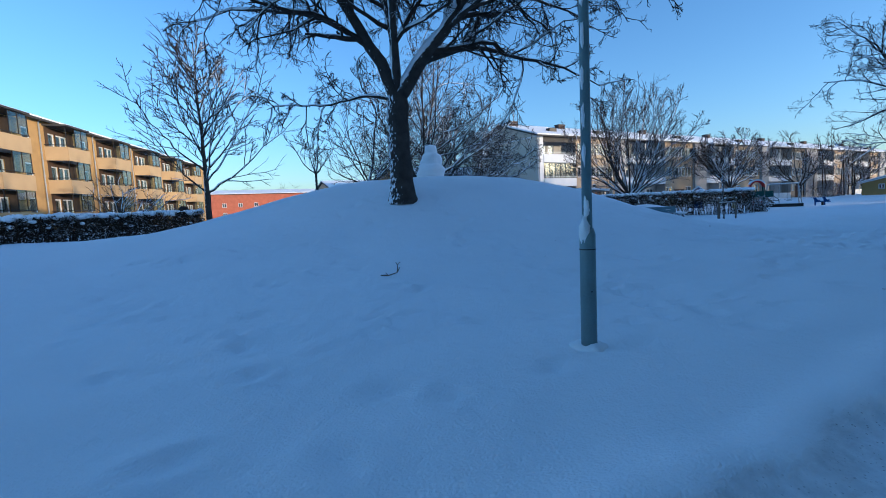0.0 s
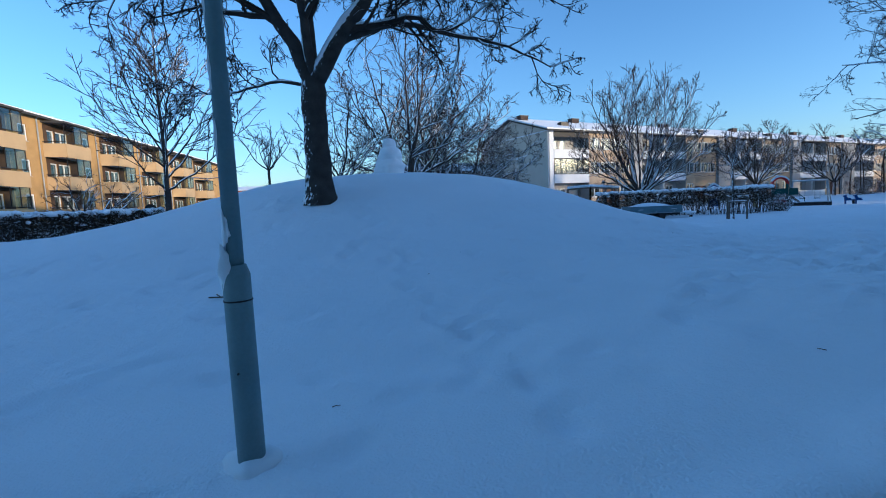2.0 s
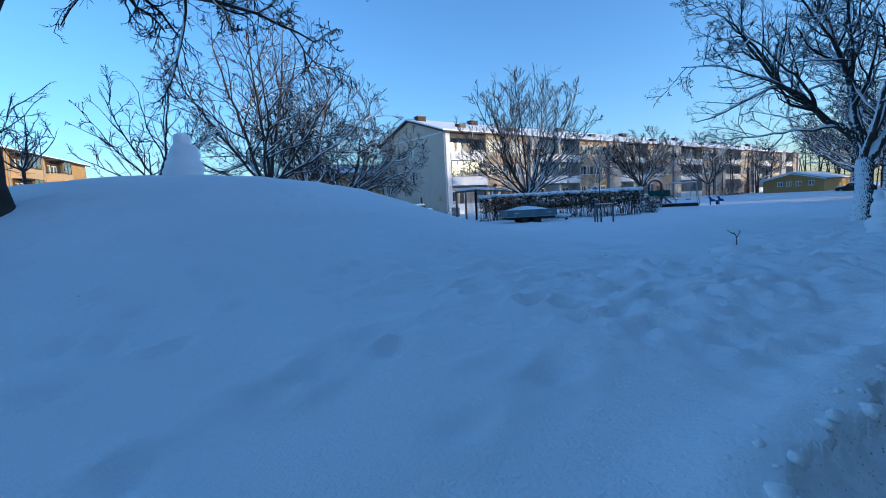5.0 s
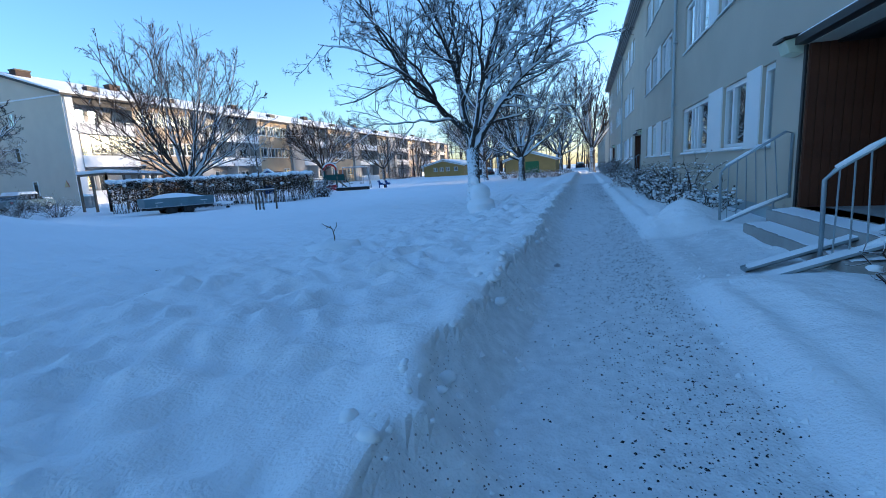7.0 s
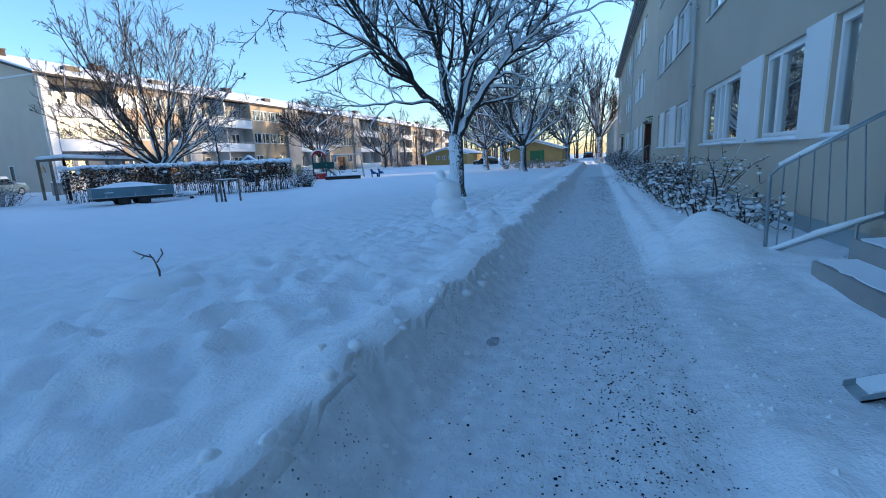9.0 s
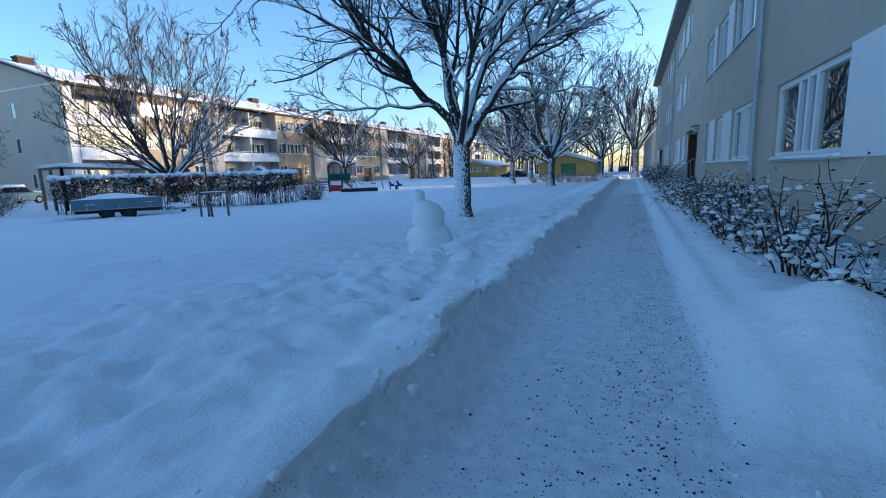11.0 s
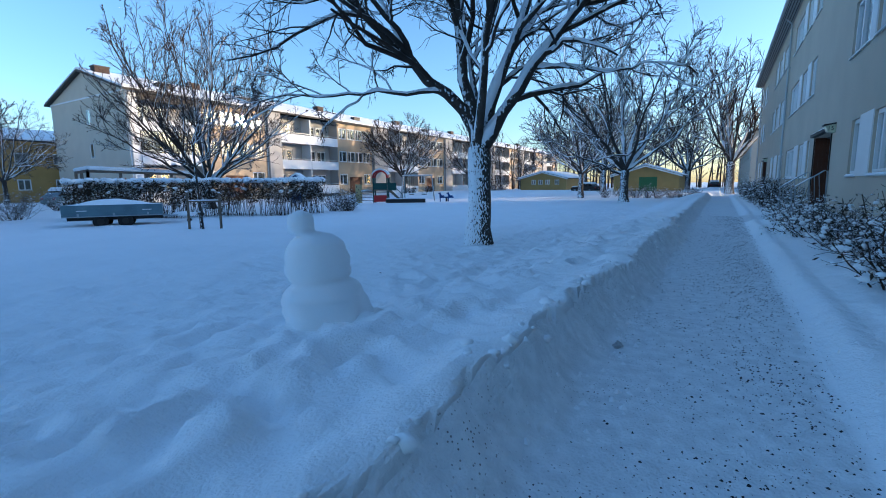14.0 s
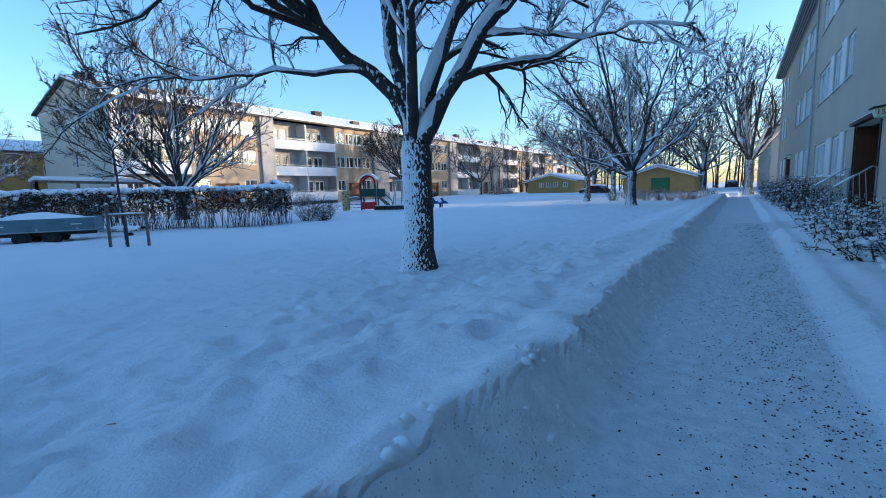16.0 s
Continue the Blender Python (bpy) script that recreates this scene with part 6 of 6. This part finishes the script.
for x, f in ((-0.4, -1), (0.3, -1)):
    out = [(x - 0.2, 0.32), (x + 0.2, 0.32), (x + 0.2, 0.52), (x + 0.05, 0.5), (x - 0.05, 0.6), (x - 0.12, 0.78), (x - 0.3, 0.72), (x - 0.3, 0.64), (x - 0.2, 0.62)]
    part("horse_panel", Shape().prism(out, "y", -0.16, -0.12), BLUE, rider, "blue horse-head panel")
    part("horse_panel", Shape().prism(out, "y", 0.12, 0.16), BLUE, rider, "blue horse-head panel")
    part("leg_board", Shape().box(x - 0.18, -0.15, 0.0, x - 0.1, 0.15, 0.32), BLUE, rider)
part("seat_snow", Shape().blob((0, 0, 0.42), (0.45, 0.12, 0.05), 5, 10, 0.4, 2), SNOW, rider, smooth=True)

pergola = thing("pergola", "low wooden pergola beam with snow on top", "pergola", pose(0, 0, 0))
pts = [(31.7, 32.0), (30.9, 28.5), (39.1, 33.0)]
for (xa, ya), (xb, yb) in zip(pts, pts[1:]):
    a, b = Vector((xa, ya, 2.25)), Vector((xb, yb, 2.25))
    bm = part("beam", Shape().tube([a, b], 0.1, 4), STICK, pergola)
    part("beam_snow", Shape().tube([a + Vector((0, 0, 0.13)), b + Vector((0, 0, 0.13))], [0.12, 0.12], 8), SNOW, bm, smooth=True)
    m = max(2, int((b - a).length / 2.2))
    for i in range(m + 1):
        p = a.lerp(b, i / m)
        part("post", Shape().box(p.x - 0.06, p.y - 0.06, -0.15, p.x + 0.06, p.y + 0.06, 2.2), STICK, pergola)

hut = thing("play_hut", "little wooden play hut with snow-laden roof", "play hut", facing(42.0, 25.2))
for x in (-0.4, 0.4):
    for y in (-0.4, 0.4):
        part("post", Shape().box(x - 0.05, y - 0.05, 0, x + 0.05, y + 0.05, 1.75), STICK, hut)
part("wall_panel", Shape().box(-0.38, -0.43, 0.3, 0.38, -0.39, 1.0), BLUE, hut)
rf = part("roof", Shape().prism([(-0.62, 1.7), (0, 2.1), (0.62, 1.7), (0.62, 1.76), (0, 2.17), (-0.62, 1.76)], "y", -0.6, 0.6), BLUE, hut)
part("roof_snow", Shape().prism([(-0.6, 1.765), (0, 2.175), (0.6, 1.765), (0.55, 1.95), (0, 2.36), (-0.55, 1.95)], "y", -0.57, 0.57), SNOW, rf, bevel=0.06)

for x, y in ((38.8, 34.6), (62.0, 30.5)):
    lp = thing("park_lamp", "slim grey park lamp post with a shallow hood", "lamp post", pose(x, y, -0.15), "park lamps")
    part("pole", Shape().tube([(0, 0, 0), (0, 0, 3.0)], [0.05, 0.035], 10), POLE, lp, smooth=True)
    part("hood", Shape().tube([(0, 0, 2.95), (0, 0, 3.05), (0, 0, 3.2)], [0.1, 0.24, 0.03], 16), DARKMETAL, lp, smooth=True)
    part("hood_snow", Shape().blob((0, 0, 3.17), (0.18, 0.18, 0.08), 5, 12, 0.2, 2), SNOW, lp, smooth=True)

sign = thing("road_sign", "round dark sign plate on a thin pole", "sign", pose(0.3, 27.6, ground_at(0.3, 27.6) - 0.1))
part("pole", Shape().tube([(0, 0, 0), (0, 0, 1.9)], 0.03, 8), STEEL, sign)
part("plate", Shape().tube([(0, -0.04, 1.65), (0, -0.032, 1.65)], 0.26, 24), DARKMETAL, sign)

kiosk = thing("notice_board", "small roofed notice board with snow", "notice board", pose(-8.6, 27.5, ground_at(-8.6, 27.5) - 0.1, 0, 0, 10))
part("post", Shape().box(-0.5, -0.04, 0, -0.42, 0.04, 1.5), STICK, kiosk)
part("post", Shape().box(0.42, -0.04, 0, 0.5, 0.04, 1.5), STICK, kiosk)
part("board", Shape().box(-0.42, -0.03, 0.6, 0.42, 0.03, 1.45), DARKMETAL, kiosk)
rf = part("roof", Shape().prism([(-0.75, 1.5), (0, 1.85), (0.75, 1.5), (0.75, 1.56), (0, 1.92), (-0.75, 1.56)], "y", -0.3, 0.3), STICK, kiosk)
part("roof_snow", Shape().prism([(-0.72, 1.565), (0, 1.925), (0.72, 1.565), (0.68, 1.66), (0, 2.02), (-0.68, 1.66)], "y", -0.28, 0.28), SNOW, rf)

for i, (x, y) in enumerate(((36.6, 38.6), (37.6, 39.5))):
    b = thing("waste_bin", "round concrete waste bin capped with snow", "bin", pose(x, y, -0.2), "bins by the gable")
    part("drum", Shape().tube([(0, 0, 0), (0, 0, 1.0)], 0.32, 16), CONCRETE, b, smooth=True)
    part("snow_cap", Shape().blob((0, 0, 1.02), (0.33, 0.33, 0.16), 6, 14, 0.2, 3), SNOW, b, smooth=True)
ws = thing("warning_sign", "yellow triangular warning sign on the gable", "sign", pose(41.35, 47.5, 1.7, 0, 0, -90))
part("plate", Shape().prism([(-0.3, 0), (0.3, 0), (0, 0.52)], "y", -0.02, 0.0), YELLOWP, ws)
part("border", Shape().prism([(-0.36, -0.035), (0.36, -0.035), (0, 0.6)], "y", 0.002, 0.02), RED, ws)

binbox = thing("bin_shelter", "grey box beside the wall under a thick snow cap", "bin shelter", pose(58.6, -2.0, -0.05))
part("box", Shape().box(-1.2, -0.5, 0, 1.2, 0.5, 0.85), STICK, binbox, bevel=0.02)
part("snow_cap", Shape().box(-1.25, -0.55, 0.852, 1.25, 0.55, 1.08), SNOW, binbox, bevel=0.1)


def car(label, m, paint):
    t = thing("car", label, "car", m)
    body = Shape().prism([(-2.1, 0.3), (2.1, 0.3), (2.15, 0.6), (2.0, 0.82), (1.1, 0.92), (-1.9, 0.95), (-2.1, 0.8)], "y", -0.85, 0.85)
    part("body", body, paint, t, bevel=0.06)
    cabin = part("cabin", Shape().prism([(1.1, 0.9), (0.45, 1.4), (-1.3, 1.42), (-1.95, 0.94)], "y", -0.74, 0.74), GLASS, t, bevel=0.05)
    part("cabin_filling", Shape().prism([(1.0, 0.9), (0.42, 1.36), (-1.26, 1.38), (-1.85, 0.94)], "y", -0.71, 0.71), RUBBER, t)
    part("roof_snow", Shape().prism([(0.6, 1.36), (0.4, 1.58), (-1.3, 1.6), (-1.6, 1.3)], "y", -0.7, 0.7), SNOW, t, bevel=0.05)
    part("bonnet_snow", Shape().prism([(2.0, 0.84), (1.9, 0.98), (1.1, 1.06), (1.1, 0.93)], "y", -0.78, 0.78), SNOW, t, bevel=0.03)
    for x in (-1.3, 1.35):
        for y in (-0.86, 0.68):
            w = part("wheel", Shape().tube([(x, y, 0.32), (x, y + 0.18, 0.32)], 0.32, 18), RUBBER, t)
            part("rim", Shape().tube([(x, y - 0.008, 0.32), (x, y + 0.19, 0.32)], 0.2, 14), STEEL, w)
    for y in (-0.7, 0.5):
        part("tail_light", Shape().box(-2.13, y, 0.66, -2.08, y + 0.2, 0.8), RED, t)
        part("headlight", Shape().box(2.08, y, 0.58, 2.16, y + 0.2, 0.72), WHITE, t)


car("dark parked car with snow on its roof", pose(122, 1.2, 0.0, 0, 0, 5), DARKMETAL)
car("grey parked car under snow near the gable", pose(36.5, 45.5, -0.15, 0, 0, 20), POLE)
car("dark parked car near the yellow shed", pose(92.5, 18, -0.15, 0, 0, 70), DARKMETAL)


def far_woods():
    """A band of distant bare trees round the place, as tangled twigs."""
    rnd = random.Random(77)
    st, tw = [], []
    for i in range(480):
        u = rnd.random()
        if u < 0.5:
            x, y = rnd.uniform(112, 160), rnd.uniform(-25, 75)
        elif u < 0.75:
            x, y = rnd.uniform(-70, 140), rnd.uniform(165, 200)
        else:
            x, y = rnd.uniform(-95, -60), rnd.uniform(20, 180)
        h = rnd.uniform(6, 12)
        p, r, _ = bough(rnd, Vector((x, y, 0)), Vector((0, 0, 1)), h, 0.16, 0.05, 4, 0.06, 0.1)
        st.append((p, r))
        for k in range(14):
            q = p[rnd.randint(1, 4)]
            a, b, _ = bough(rnd, q, Vector((rnd.gauss(0, 1), rnd.gauss(0, 1), rnd.uniform(0.1, 1.2))).normalized(), rnd.uniform(1.2, 3.4), 0.05, 0.02, 3, 0.2, 0.03)
            tw.append((a, b))
    me = tube_mesh("far_woods", [(5, st), (3, tw)], TWIG)
    tagged(new("far_woods", me), "distant band of bare snowy trees", "woods", kind="stuff")


far_woods()
